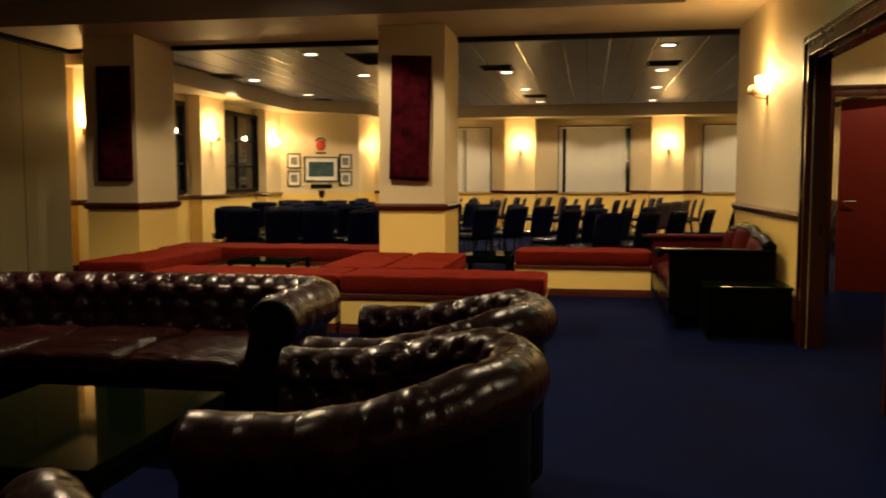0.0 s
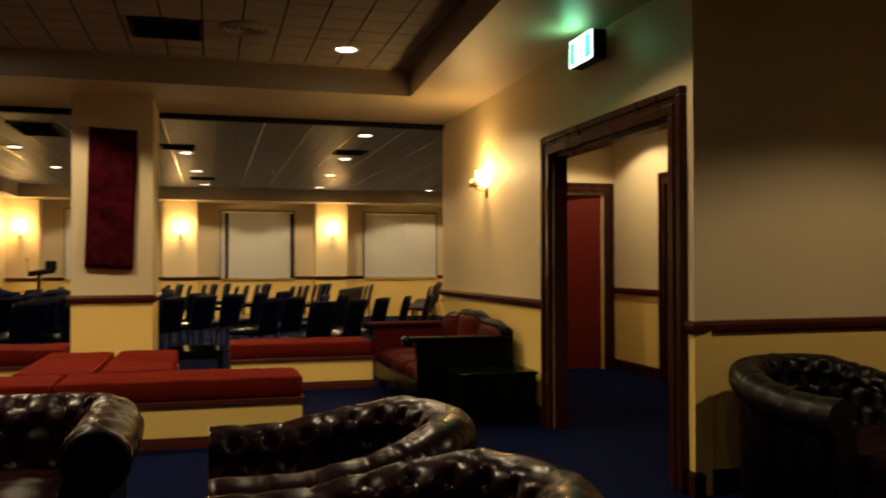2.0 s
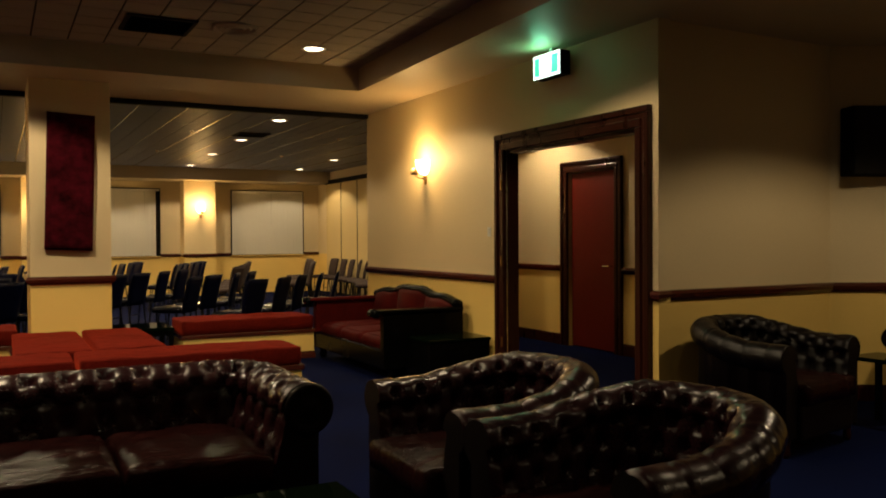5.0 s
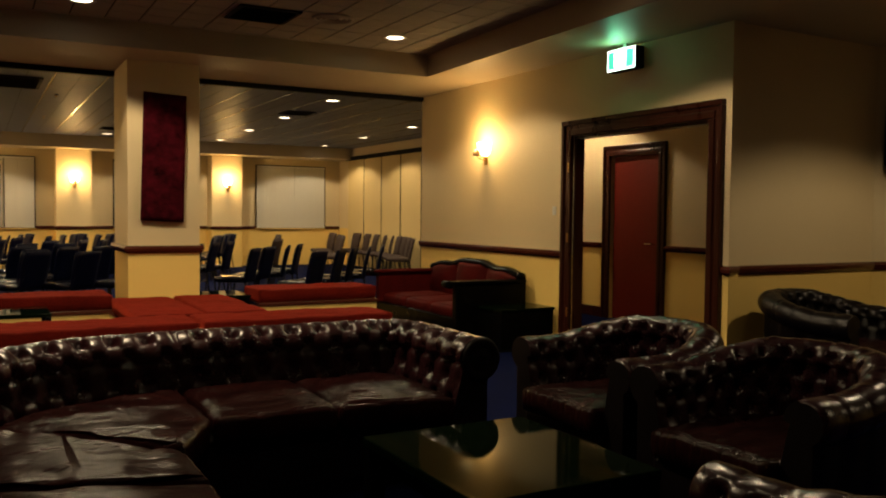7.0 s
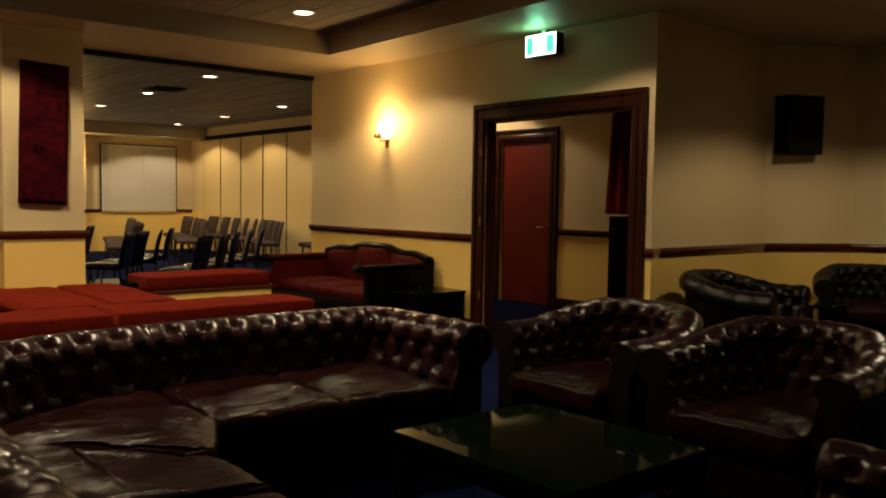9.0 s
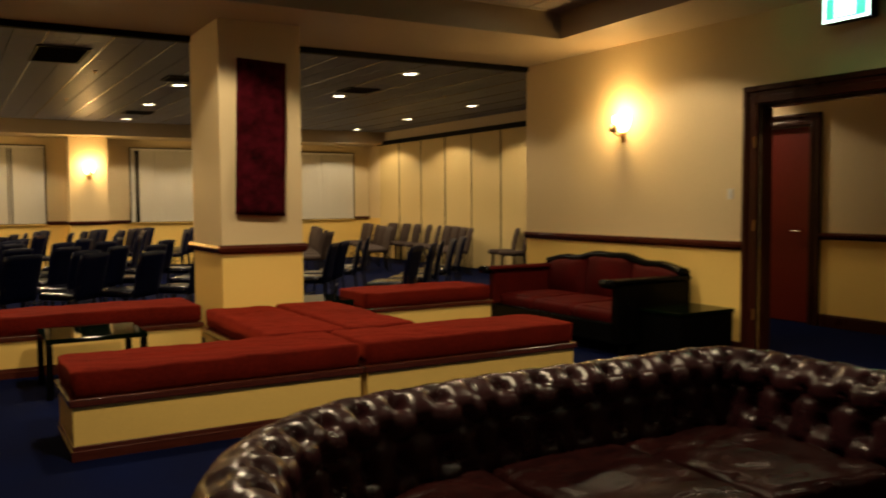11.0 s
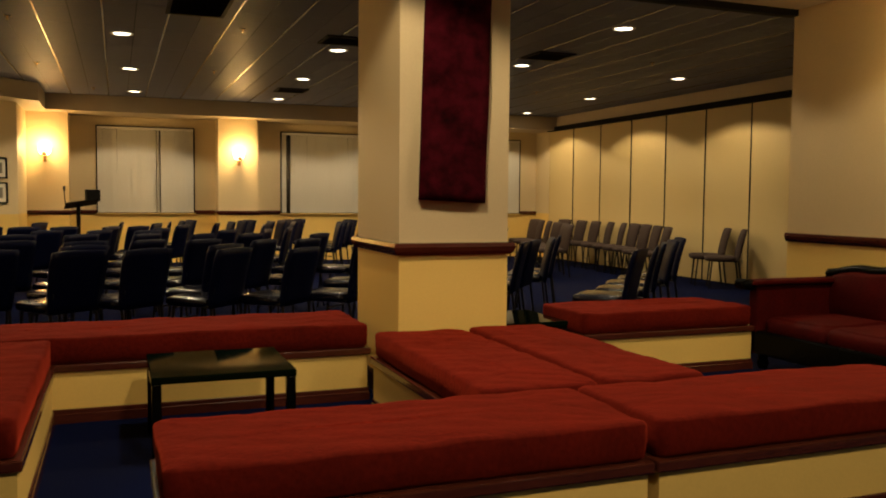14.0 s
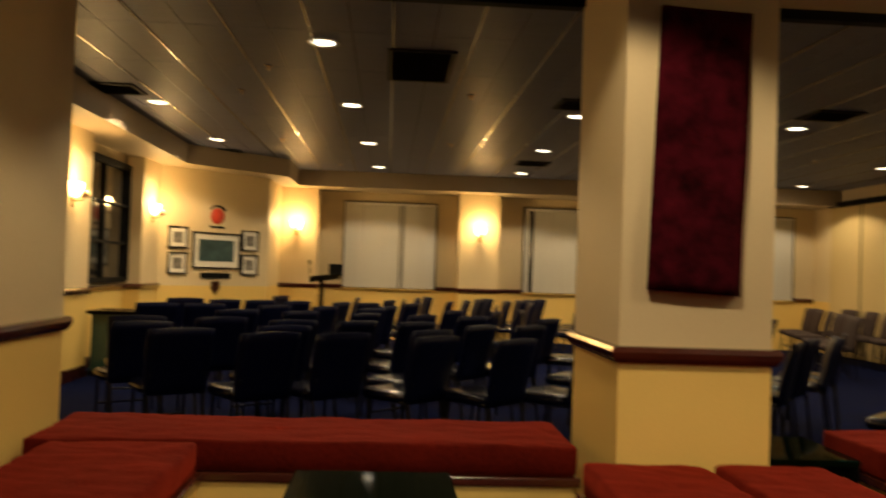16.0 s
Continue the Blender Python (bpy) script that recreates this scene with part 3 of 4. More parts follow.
# ---- leather seating ----
def tufted_back(path, tops, width, depth, lean=0.05, step=0.022, period=0.14, crown=0.42, seams=()):
    """The padded wall of a buttoned sofa: a rolled cross-section swept along path (x, y), inside to the left of the way.
    tops: height of the crest at each point. Returns the mesh and the button places."""
    pts = [Vector(p) for p in path]
    length = [0.0]
    for a, b in zip(pts, pts[1:]):
        length.append(length[-1] + (b - a).length)
    total = length[-1]
    n = max(8, int(total / step))
    stations = []
    for k in range(n + 1):
        s = total * k / n
        i = min(len(pts) - 2, max(0, next((q for q in range(len(length) - 1) if length[q + 1] >= s - 1e-9), len(pts) - 2)))
        f = (s - length[i]) / max(1e-9, length[i + 1] - length[i])
        stations.append((s, pts[i].lerp(pts[i + 1], f), tops[i] + (tops[i + 1] - tops[i]) * f))
    rows, r = [], width
    buttons, gaps = [], []
    bm = bmesh.new()
    inner = 34
    over = 30
    reach = inner + round(over * crown)
    rise = period * 1.42
    for k, (s, p, top) in enumerate(stations):
        a, b = stations[max(0, k - 2)][1], stations[min(n, k + 2)][1]
        d = (b - a).normalized()
        out = Vector((d.y, -d.x))
        cz = top - r
        sec = []
        for q in range(inner):
            f = q / inner
            sec.append((-r - lean * (1 - f) * 1.2 + 0.03 * f, 0.30 + (cz + 0.0 - 0.30) * f, True))
        for q in range(over + 1):
            ang = math.pi * (1 - q / over * 1.35)
            sec.append((r * math.cos(ang), cz + r * math.sin(ang), q < reach - inner))
        sec += [(r * 0.42, cz - r * 0.95, False), (r * 0.40, 0.12, False), (-r - lean, 0.12, False)]
        row, far, dist = [], [], 0.0
        for q, (o, z, soft) in enumerate(sec):
            if q:
                dist += math.hypot(o - sec[q - 1][0], z - sec[q - 1][1])
            far.append(dist)
            push = 0.0
            if soft:
                u, v = s / period, dist / rise
                da, db = (u + v) / 2 - round((u + v) / 2), (u - v) / 2 - round((u - v) / 2)
                near = math.hypot((da + db) * period, (da - db) * rise)
                crease = max(math.exp(-(da / 0.075) ** 2), math.exp(-(db / 0.075) ** 2))
                fade = min(1, q / 3, (reach - q) / 6) * min(1, s / 0.05, (total - s) / 0.05)
                push = depth * (0.14 - 0.86 * math.exp(-(near / (period * 0.40)) ** 2) - 0.14 * crease) * max(0, fade)
            elif inner < q <= inner + over:
                push = 0.002 * math.sin(2 * math.pi * s / 0.165) + 0.0035 * noise.noise((s * 16, dist * 5, width * 50 + total)) - 0.004 * max(0.0, math.cos(2 * math.pi * s / 0.15)) ** 24
                for mark in seams:
                    push -= 0.009 * max(0.0, 1 - abs(s - mark * total) / 0.02)
            prev, nxt = sec[max(0, q - 1)], sec[min(len(sec) - 1, q + 1)]
            tx, tz = nxt[0] - prev[0], nxt[1] - prev[1]
            m = math.hypot(tx, tz) or 1
            o2, z2 = o - tz / m * push, z + tx / m * push
            row.append(bm.verts.new((p.x + out.x * o2, p.y + out.y * o2, z2)))
        rows.append(row)
        gaps.append(far)
    c = len(rows[0])
    soft_to = reach
    for a, b in zip(rows, rows[1:]):
        for q in range(c):
            f = bm.faces.new((a[q], b[q], b[(q + 1) % c], a[(q + 1) % c]))
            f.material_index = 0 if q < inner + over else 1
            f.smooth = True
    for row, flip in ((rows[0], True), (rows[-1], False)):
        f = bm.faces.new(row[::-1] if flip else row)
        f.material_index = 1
    # button places: crossings of the pleats
    us = int(total / period)
    for iu in range(1, us + 1):
        for iv in range(0, 12):
            if (iu + iv) % 2:
                continue
            s, dist = iu * period, iv * rise
            if iv == 0 or s > total - 0.06:
                continue
            k = min(n, max(1, round(s / total * n)))
            hit = min(range(soft_to), key=lambda q: abs(gaps[k][q] - dist))
            if 1 < hit < soft_to - 5:
                buttons.append(rows[k][hit].co.copy())
    return bm, buttons


BUTTON_BM = bmesh.new()
bmesh.ops.create_uvsphere(BUTTON_BM, u_segments=8, v_segments=4, radius=0.009)
BUTTON = finish("button", BUTTON_BM, DARK_LEATHER, True)


def arc(cx, cy, r, a0, a1, n):
    return [(cx + r * math.cos(radians(a0 + (a1 - a0) * k / n)), cy + r * math.sin(radians(a0 + (a1 - a0) * k / n))) for k in range(n + 1)]


def cushion(outline, z0, z1, puff=0.02, bevel=0.03, step=0.05, wrinkle=0.004, crease=0.0):
    """A stuffed seat cushion on an outline in plan: rings of vertices that close over a domed, slightly uneven top."""
    pts = [Vector(p) for p in outline]
    if sum(a.x * b.y - b.x * a.y for a, b in zip(pts, pts[1:] + pts[:1])) < 0:
        pts.reverse()
    dense = []
    for a, b in zip(pts, pts[1:] + pts[:1]):
        n = max(1, round((b - a).length / step))
        dense += [a.lerp(b, k / n) for k in range(n)]
    for _ in range(2):
        m = len(dense)
        dense = [(dense[k - 1] + dense[k] * 2 + dense[(k + 1) % m]) / 4 for k in range(m)]
    m = len(dense)
    ways = []
    for k in range(m):
        d = (dense[(k + 1) % m] - dense[k - 1]).normalized()
        ways.append(Vector((-d.y, d.x)))
    mid = sum(dense, Vector((0, 0))) / m
    half = min((p - mid).length for p in dense)
    axis = Vector((1, 0)) if max(abs(p.x - mid.x) for p in dense) > max(abs(p.y - mid.y) for p in dense) else Vector((0, 1))
    reach = max(0.0, max(abs((p - mid).dot(axis)) for p in dense) - half)
    spine = [mid + axis * max(-reach, min(reach, (p - mid).dot(axis))) for p in dense]
    rings = [(0.02, z0), (0.004, z0 + 0.012), (0.0, (z0 + z1) / 2)]
    rings += [(bevel * 1.3 * (1 - math.cos(a)), z1 - bevel + bevel * math.sin(a)) for a in (0.3, 0.65, 0.95, 1.2, 1.4)]
    rings += [(-f, z1 + puff * (1 - (1 - f) ** 2)) for f in (0.16, 0.22, 0.28, 0.34, 0.40, 0.46, 0.52, 0.58, 0.64, 0.70, 0.77, 0.84, 0.91, 0.96)]
    seed = random.uniform(0, 50)
    bm = bmesh.new()
    rows = []
    for inset, z in rings:
        row = []
        for p, w, c in zip(dense, ways, spine):
            q = p + w * inset if inset >= 0 else p.lerp(c, -inset)
            lift = wrinkle * noise.noise((q.x * 8 + seed, q.y * 8, 0.5)) + wrinkle * 1.5 * noise.noise((q.x * 2.5, q.y * 2.5 + seed, 0))
            lift -= crease * max(0.0, 1 - 3.2 * abs(noise.noise((q.x * 3 + q.y * 9 + seed, q.y * 3 - q.x * 2, seed)))) ** 2
            out = wrinkle * noise.noise((q.x * 5, q.y * 5 + seed, z * 20))
            row.append(bm.verts.new((q.x - w.x * out, q.y - w.y * out, z + (lift if z > z0 + 0.05 else 0))))
        rows.append(row)
    for a, b in zip(rows, rows[1:]):
        for k in range(m):
            bm.faces.new((a[k], a[(k + 1) % m], b[(k + 1) % m], b[k]))
    bm.faces.new(rows[0][::-1])
    bm.faces.new(rows[-1])
    return bm


def tub_chair(m, label, half=0.405, group="buttoned leather tub chairs", hide=None):
    """Faces local -x; arms along x, the back a half circle."""
    ob = thing("tub_chair", label, "armchair", group, m)
    path = [(-0.40, -half), (-0.28, -half), (-0.14, -half)] + arc(0.0, 0, half, -90, 90, 18) + [(-0.14, half), (-0.28, half), (-0.40, half)]
    pts = [Vector(p) for p in path]
    tops = [0.70 + 0.105 * max(0.0, min(1.0, (p.x + 0.16) / 0.46)) ** 1.3 for p in pts]
    bm, buttons = tufted_back(path, tops, 0.09, 0.042, 0.03, 0.009, 0.066, 0.34, seams=(0.0, 0.26, 0.5, 0.74))
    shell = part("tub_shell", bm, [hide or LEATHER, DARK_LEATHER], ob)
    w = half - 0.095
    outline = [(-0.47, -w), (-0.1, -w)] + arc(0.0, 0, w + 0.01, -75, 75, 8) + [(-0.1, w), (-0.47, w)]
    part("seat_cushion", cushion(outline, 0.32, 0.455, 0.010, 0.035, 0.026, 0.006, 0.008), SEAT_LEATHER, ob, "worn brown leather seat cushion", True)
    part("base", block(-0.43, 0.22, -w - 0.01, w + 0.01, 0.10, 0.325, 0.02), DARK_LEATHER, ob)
    for k, p in enumerate(buttons):
        share("button", BUTTON, shell, Matrix.Translation(p))
    leg = bmesh.new()
    lathe(leg, [(0.001, 0), (0.02, 0.0), (0.028, 0.03), (0.022, 0.06), (0.035, 0.13)], 12)
    me = finish("foot", leg, MAHOGANY, True)
    for x, y in ((-0.36, -half + 0.025), (-0.36, half - 0.025), (0.24, -0.24), (0.24, 0.24)):
        share("foot", me, ob, pose(x, y, 0))
    return ob


tub_chair(pose(-0.335, 3.33, 0), "oxblood buttoned leather tub chair beside the black table")
tub_chair(pose(-0.32, 2.36, 0, 0, 0, 3), "oxblood buttoned leather tub chair with a curved back")
tub_chair(pose(-0.74, 0.98, 0, 0, 0, -45), "oxblood buttoned leather tub chair turned to the table", 0.34)
tub_chair(pose(-1.99, 1.14, 0, 0, 0, -90), "reddish-brown buttoned leather tub chair facing the table")
tub_chair(pose(2.30, 4.08, 0, 0, 0, 100), "black buttoned leather tub chair against the alcove wall", hide=BLACK_LEATHER)
tub_chair(pose(4.05, 3.80, 0, 0, 0, 28), "black buttoned leather tub chair in the alcove corner", hide=BLACK_LEATHER)


def corner_sofa():
    ob = thing("corner_sofa", "long curved oxblood buttoned leather corner sofa", "sofa")
    crest, roll = 0.745, 0.118
    runs = (("sofa_back", [(-1.11, 3.56), (-1.11, 3.9), (-1.11, 4.2), (-1.135, 4.32), (-1.2, 4.40), (-1.31, 4.43), (-1.8, 4.435), (-2.459, 4.435)]),
            ("curved_back", [(-2.461, 4.435), (-2.55, 4.42)] + arc(-2.70, 3.60, 0.80, 86, 180, 18) + [(-3.50, 3.2), (-3.50, 2.301)]),
            ("end_back", [(-3.50, 2.299), (-3.50, 1.9), (-3.49, 1.70), (-3.45, 1.57), (-3.37, 1.51), (-3.25, 1.50), (-3.0, 1.50), (-2.70, 1.50)]))
    for name, path in runs:
        bm, buttons = tufted_back(path, [crest] * len(path), roll, 0.056, 0.04, 0.010, 0.084, 0.5, (0.5,))
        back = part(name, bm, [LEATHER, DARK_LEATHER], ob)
        for p in buttons:
            share("button", BUTTON, back, Matrix.Translation(p))
    for outline in ([(-2.45, 3.62), (-1.86, 3.60), (-1.86, 4.31), (-2.45, 4.31)], [(-1.85, 3.60), (-1.26, 3.53), (-1.26, 4.29), (-1.85, 4.31)],
                    [(-2.46, 3.63), (-2.46, 4.31), (-2.72, 4.29), (-3.0, 4.19), (-3.22, 4.02), (-3.33, 3.82), (-2.66, 3.22)],
                    [(-2.68, 3.20), (-3.34, 3.80), (-3.38, 3.55), (-3.38, 3.0), (-2.66, 2.80)],
                    [(-2.66, 2.78), (-3.38, 2.98), (-3.38, 2.24), (-2.70, 2.20)], [(-2.70, 2.18), (-3.38, 2.22), (-3.38, 1.64), (-2.71, 1.64)]):
        part("seat_cushion", cushion(outline, 0.33, 0.462, 0.014, 0.035, 0.022, 0.010, 0.011), SEAT_LEATHER, ob, "creased brown leather seat cushion", True)
    bm = bmesh.new()
    prism(bm, [(-1.22, 3.62), (-1.22, 4.3), (-2.62, 4.3), (-3.1, 4.1), (-3.38, 3.6), (-3.42, 1.6), (-2.76, 1.6), (-2.74, 2.8), (-2.74, 3.2), (-2.54, 3.68)], 0.09, 0.335)
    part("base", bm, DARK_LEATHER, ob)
    leg = bmesh.new()
    lathe(leg, [(0.001, 0), (0.024, 0.0), (0.034, 0.04), (0.026, 0.07), (0.04, 0.125)], 12)
    me = finish("foot", leg, MAHOGANY, True)
    for x, y in ((-1.12, 3.62), (-1.15, 4.3), (-2.4, 3.75), (-2.4, 4.4), (-3.22, 4.05), (-3.48, 3.2), (-3.42, 1.6), (-2.78, 1.55)):
        share("foot", me, ob, pose(x, y, 0))
    scroll = bmesh.new()
    lathe(scroll, [(0.001, 0.012), (0.035, 0.014), (0.05, 0.006), (0.075, 0.008), (0.098, 0.014), (0.110, 0.008), (0.114, -0.004)], 24)
    me = finish("arm_scroll", scroll, DARK_LEATHER, True)
    share("arm_scroll", me, ob, pose(-1.105, 3.556, crest - roll + 0.004, 90))
    share("arm_scroll", me, ob, pose(-2.696, 1.505, crest - roll + 0.004, 90, 0, 90))
    return ob


corner_sofa()


# ---- black tables ----
def low_table(name, label, x0, x1, y0, y1, h, leg=0.05, top=0.035, apron=0.0, category="table"):
    ob = thing(name, label, category, m=pose((x0 + x1) / 2, (y0 + y1) / 2, 0))
    a, b = (x1 - x0) / 2, (y1 - y0) / 2
    part("tabletop", block(-a, a, -b, b, h - top, h, 0.006, 2), GLOSS_TOP, ob, "polished black top")
    me = finish("leg", block(-leg / 2, leg / 2, -leg / 2, leg / 2, 0, h - top, 0.004), LACQUER)
    for sx in (-1, 1):
        for sy in (-1, 1):
            share("leg", me, ob, pose(sx * (a - leg / 2 - 0.004), sy * (b - leg / 2 - 0.004), 0))
    if apron:
        for sy in (-1, 1):
            part("apron", block(-a + leg, a - leg, sy * (b - 0.03) - 0.01, sy * (b - 0.03) + 0.01, h - top - apron, h - top), LACQUER, ob)
        for sx in (-1, 1):
            part("apron", block(sx * (a - 0.03) - 0.01, sx * (a - 0.03) + 0.01, -b + leg, b - leg, h - top - apron, h - top), LACQUER, ob)
    return ob


low_table("coffee_table", "square black lacquered coffee table with a glossy top", -1.945, -1.135, 2.205, 3.14, 0.43, 0.07, 0.04, 0.06)
low_table("side_table", "small square black side table between the benches", -3.46, -2.77, 8.33, 9.0, 0.43, 0.045, 0.035)
low_table("side_table", "low black side table beside the pillar", -1.16, -0.60, 9.45, 10.08, 0.42, 0.05, 0.04, 0.05)
low_table("side_table", "small black table between the alcove chairs", 3.15, 3.5, 3.75, 4.1, 0.5, 0.04, 0.03)


def chest(name, label, x0, x1, y0, y1, h):
    ob = thing(name, label, "chest", m=pose((x0 + x1) / 2, (y0 + y1) / 2, 0))
    a, b = (x1 - x0) / 2, (y1 - y0) / 2
    part("body", block(-a + 0.012, a - 0.012, -b + 0.012, b - 0.012, 0.03, h - 0.03, 0.006), LACQUER, ob)
    part("lid", block(-a, a, -b, b, h - 0.03, h, 0.008), GLOSS_TOP, ob, "polished black lid")
    part("plinth", block(-a + 0.02, a - 0.02, -b + 0.02, b - 0.02, 0, 0.03), BLACK, ob)
    return ob


chest("low_chest", "low black lacquered chest against the wall", 1.18, 1.84, 6.9, 7.45, 0.43)


# ---- red benches ----
def bench(name_label, x0, x1, y0, y1, cushions, along="x", skip=()):
    ob = thing("bench", name_label, "bench", "built-up red cushioned benches", pose((x0 + x1) / 2, (y0 + y1) / 2, 0))
    a, b = (x1 - x0) / 2, (y1 - y0) / 2
    part("box_base", block(-a + 0.02, a - 0.02, -b + 0.02, b - 0.02, 0, 0.30), YELLOW, ob, "yellow painted box base")
    bm = sweep_rail(bmesh.new(), [(-a + 0.02, -b + 0.02), (a - 0.02, -b + 0.02), (a - 0.02, b - 0.02), (-a + 0.02, b - 0.02)], [(0, 0), (0.012, 0), (0.012, 0.05), (0.007, 0.055), (0.007, 0.075), (0, 0.08)], True)
    part("skirting", bm, MAHOGANY_RAIL, ob)
    part("edge_board", block(-a, a, -b, b, 0.29, 0.335, 0.008), MAHOGANY_RAIL, ob, "mahogany edge board")
    for lo, hi in cushions:
        if along == "x":
            outline = rect(-a + 2 * a * lo + 0.012, -a + 2 * a * hi - 0.012, -b + 0.02, b - 0.02)
        else:
            outline = rect(-a + 0.02, a - 0.02, -b + 2 * b * lo + 0.012, -b + 2 * b * hi - 0.012)
        part("cushion", cushion(outline, 0.336, 0.484, 0.004, 0.022, 0.03, 0.006, 0.006), VELVET, ob, "rust-red velour cushion", True)
    return ob


bench("long yellow bench with a rust-red cushion before the sofa", -3.50, -1.78, 6.72, 7.37, [(0, 1)])
bench("yellow bench with a rust-red cushion beside the aisle", -1.77, -0.06, 6.72, 7.37, [(0, 1)])
bench("yellow bench with a rust-red cushion reaching the pillar", -2.19, -1.585, 7.375, 9.04, [(0, 1)], "y")
bench("yellow bench with a rust-red cushion side by side with another", -1.58, -1.01, 7.375, 9.04, [(0, 1)], "y")
bench("long yellow bench with a rust-red cushion before the hall chairs", -4.80, -2.10, 9.31, 10.05, [(0, 1)])
bench("yellow bench with a rust-red cushion facing the side table", -4.66, -3.925, 7.50, 9.305, [(0, 1)], "y")
bench("yellow bench with a rust-red cushion next to the antique sofa", -0.55, 0.95, 9.31, 10.01, [(0, 1)])


# ---- antique red sofa ----
def antique_sofa():
    ob = thing("antique_sofa", "antique carved black wooden sofa with crimson upholstery", "sofa", m=pose(EAST - 0.025, 8.38, 0))
    # local: back at x = 0, seat towards -x, length along y
    h = 1.0
    n = 40
    bm = bmesh.new()
    def crest(f):
        return 0.745 + 0.03 * min(1, f * 6, (1 - f) * 6) + 0.07 * math.exp(-((f - 0.5) / 0.22) ** 2) + 0.010 * math.cos(8 * math.pi * f + math.pi)
    rows = []
    for k in range(n + 1):
        f = k / n
        y = -h + 2 * h * f
        z = crest(f)
        rows.append([bm.verts.new(c) for c in ((-0.16, y, z - 0.05), (-0.165, y, z - 0.015), (-0.14, y, z + 0.012), (-0.09, y, z + 0.015), (-0.06, y, z - 0.01), (-0.06, y, z - 0.05))])
    for a, b in zip(rows, rows[1:]):
        for q in range(6):
            bm.faces.new((a[q], b[q], b[(q + 1) % 6], a[(q + 1) % 6]))
    bm.faces.new(rows[0][::-1])
    bm.faces.new(rows[-1])
    part("crest_rail", bm, LACQUER, ob, "carved black serpentine crest rail", True)
    for k in range(3):
        y0, y1 = -h + 0.01 + k * 0.66, -h + 0.668 + k * 0.66
        bm = bmesh.new()
        g = [[None] * 14 for _ in range(11)]
        for i in range(11):
            for j in range(13):
                u, v = i / 10, j / 12
                f = (y0 + (y1 - y0) * u + h) / (2 * h)
                z = 0.40 + (crest(f) - 0.045 - 0.40) * v
                swell = 0.10 * (math.sin(math.pi * u) ** 0.5) * (math.sin(math.pi * (0.06 + 0.72 * v)) ** 0.5)
                g[i][j] = bm.verts.new((-0.12 - swell - 0.05 * (1 - v), y0 + (y1 - y0) * u, z))
            g[i][13] = bm.verts.new((-0.13, y0 + (y1 - y0) * u, crest(f) - 0.035))
        for i in range(10):
            for j in range(13):
                bm.faces.new((g[i][j], g[i + 1][j], g[i + 1][j + 1], g[i][j + 1]))
        part("back_cushion", bm, SILK, ob, "plump crimson back panel", True)
    bm = bmesh.new()
    prism(bm, [(-h, 0.12), (h, 0.12)] + [(h - 2 * h * k / 20, crest(1 - k / 20) - 0.03) for k in range(21)], 0.0, 0.05)
    part("back_board", bm, LACQUER, ob, "", False, Matrix(((0, 0, 1, -0.11), (1, 0, 0, 0), (0, 1, 0, 0), (0, 0, 0, 1))))
    part("seat_rail", block(-0.92, -0.05, -h + 0.02, h - 0.02, 0.12, 0.30, 0.015), LACQUER, ob)
    for k in range(3):
        y0 = -h + 0.10 + k * 0.60
        part("seat_cushion", cushion(rect(-0.88, -0.16, y0, y0 + 0.595), 0.28, 0.40, 0.03, 0.045), SILK, ob, "crimson seat cushion", True)
    for s in (-1, 1):
        bm = bmesh.new()
        box(bm, -0.92, -0.10, s * (h - 0.045) - 0.045, s * (h - 0.045) + 0.045, 0.12, 0.645)
        bevelled(bm, 0.012)
        part("arm_panel", bm, LACQUER if s < 0 else SILK, ob)
        bm = bmesh.new()
        box(bm, -1.0, -0.06, s * (h - 0.045) - 0.075, s * (h - 0.045) + 0.075, 0.645, 0.685)
        bevelled(bm, 0.018, 3)
        part("arm_rest", bm, LACQUER if s < 0 else SILK, ob, "flat black wooden armrest" if s < 0 else "crimson padded armrest")
        scroll = bmesh.new()
        rod(scroll, (-1.0, s * (h - 0.045) - 0.07, 0.652), (-1.0, s * (h - 0.045) + 0.07, 0.652), 0.04, sides=16)
        part("arm_scroll", scroll, LACQUER, ob, "", True)
        for x in (-0.82, -0.1):
            part("foot", lathe(bmesh.new(), [(0.001, 0), (0.03, 0), (0.045, 0.04), (0.03, 0.08), (0.05, 0.125)], 14, (x, s * (h - 0.06), 0)), LACQUER, ob, "", True)
    return ob


antique_sofa()


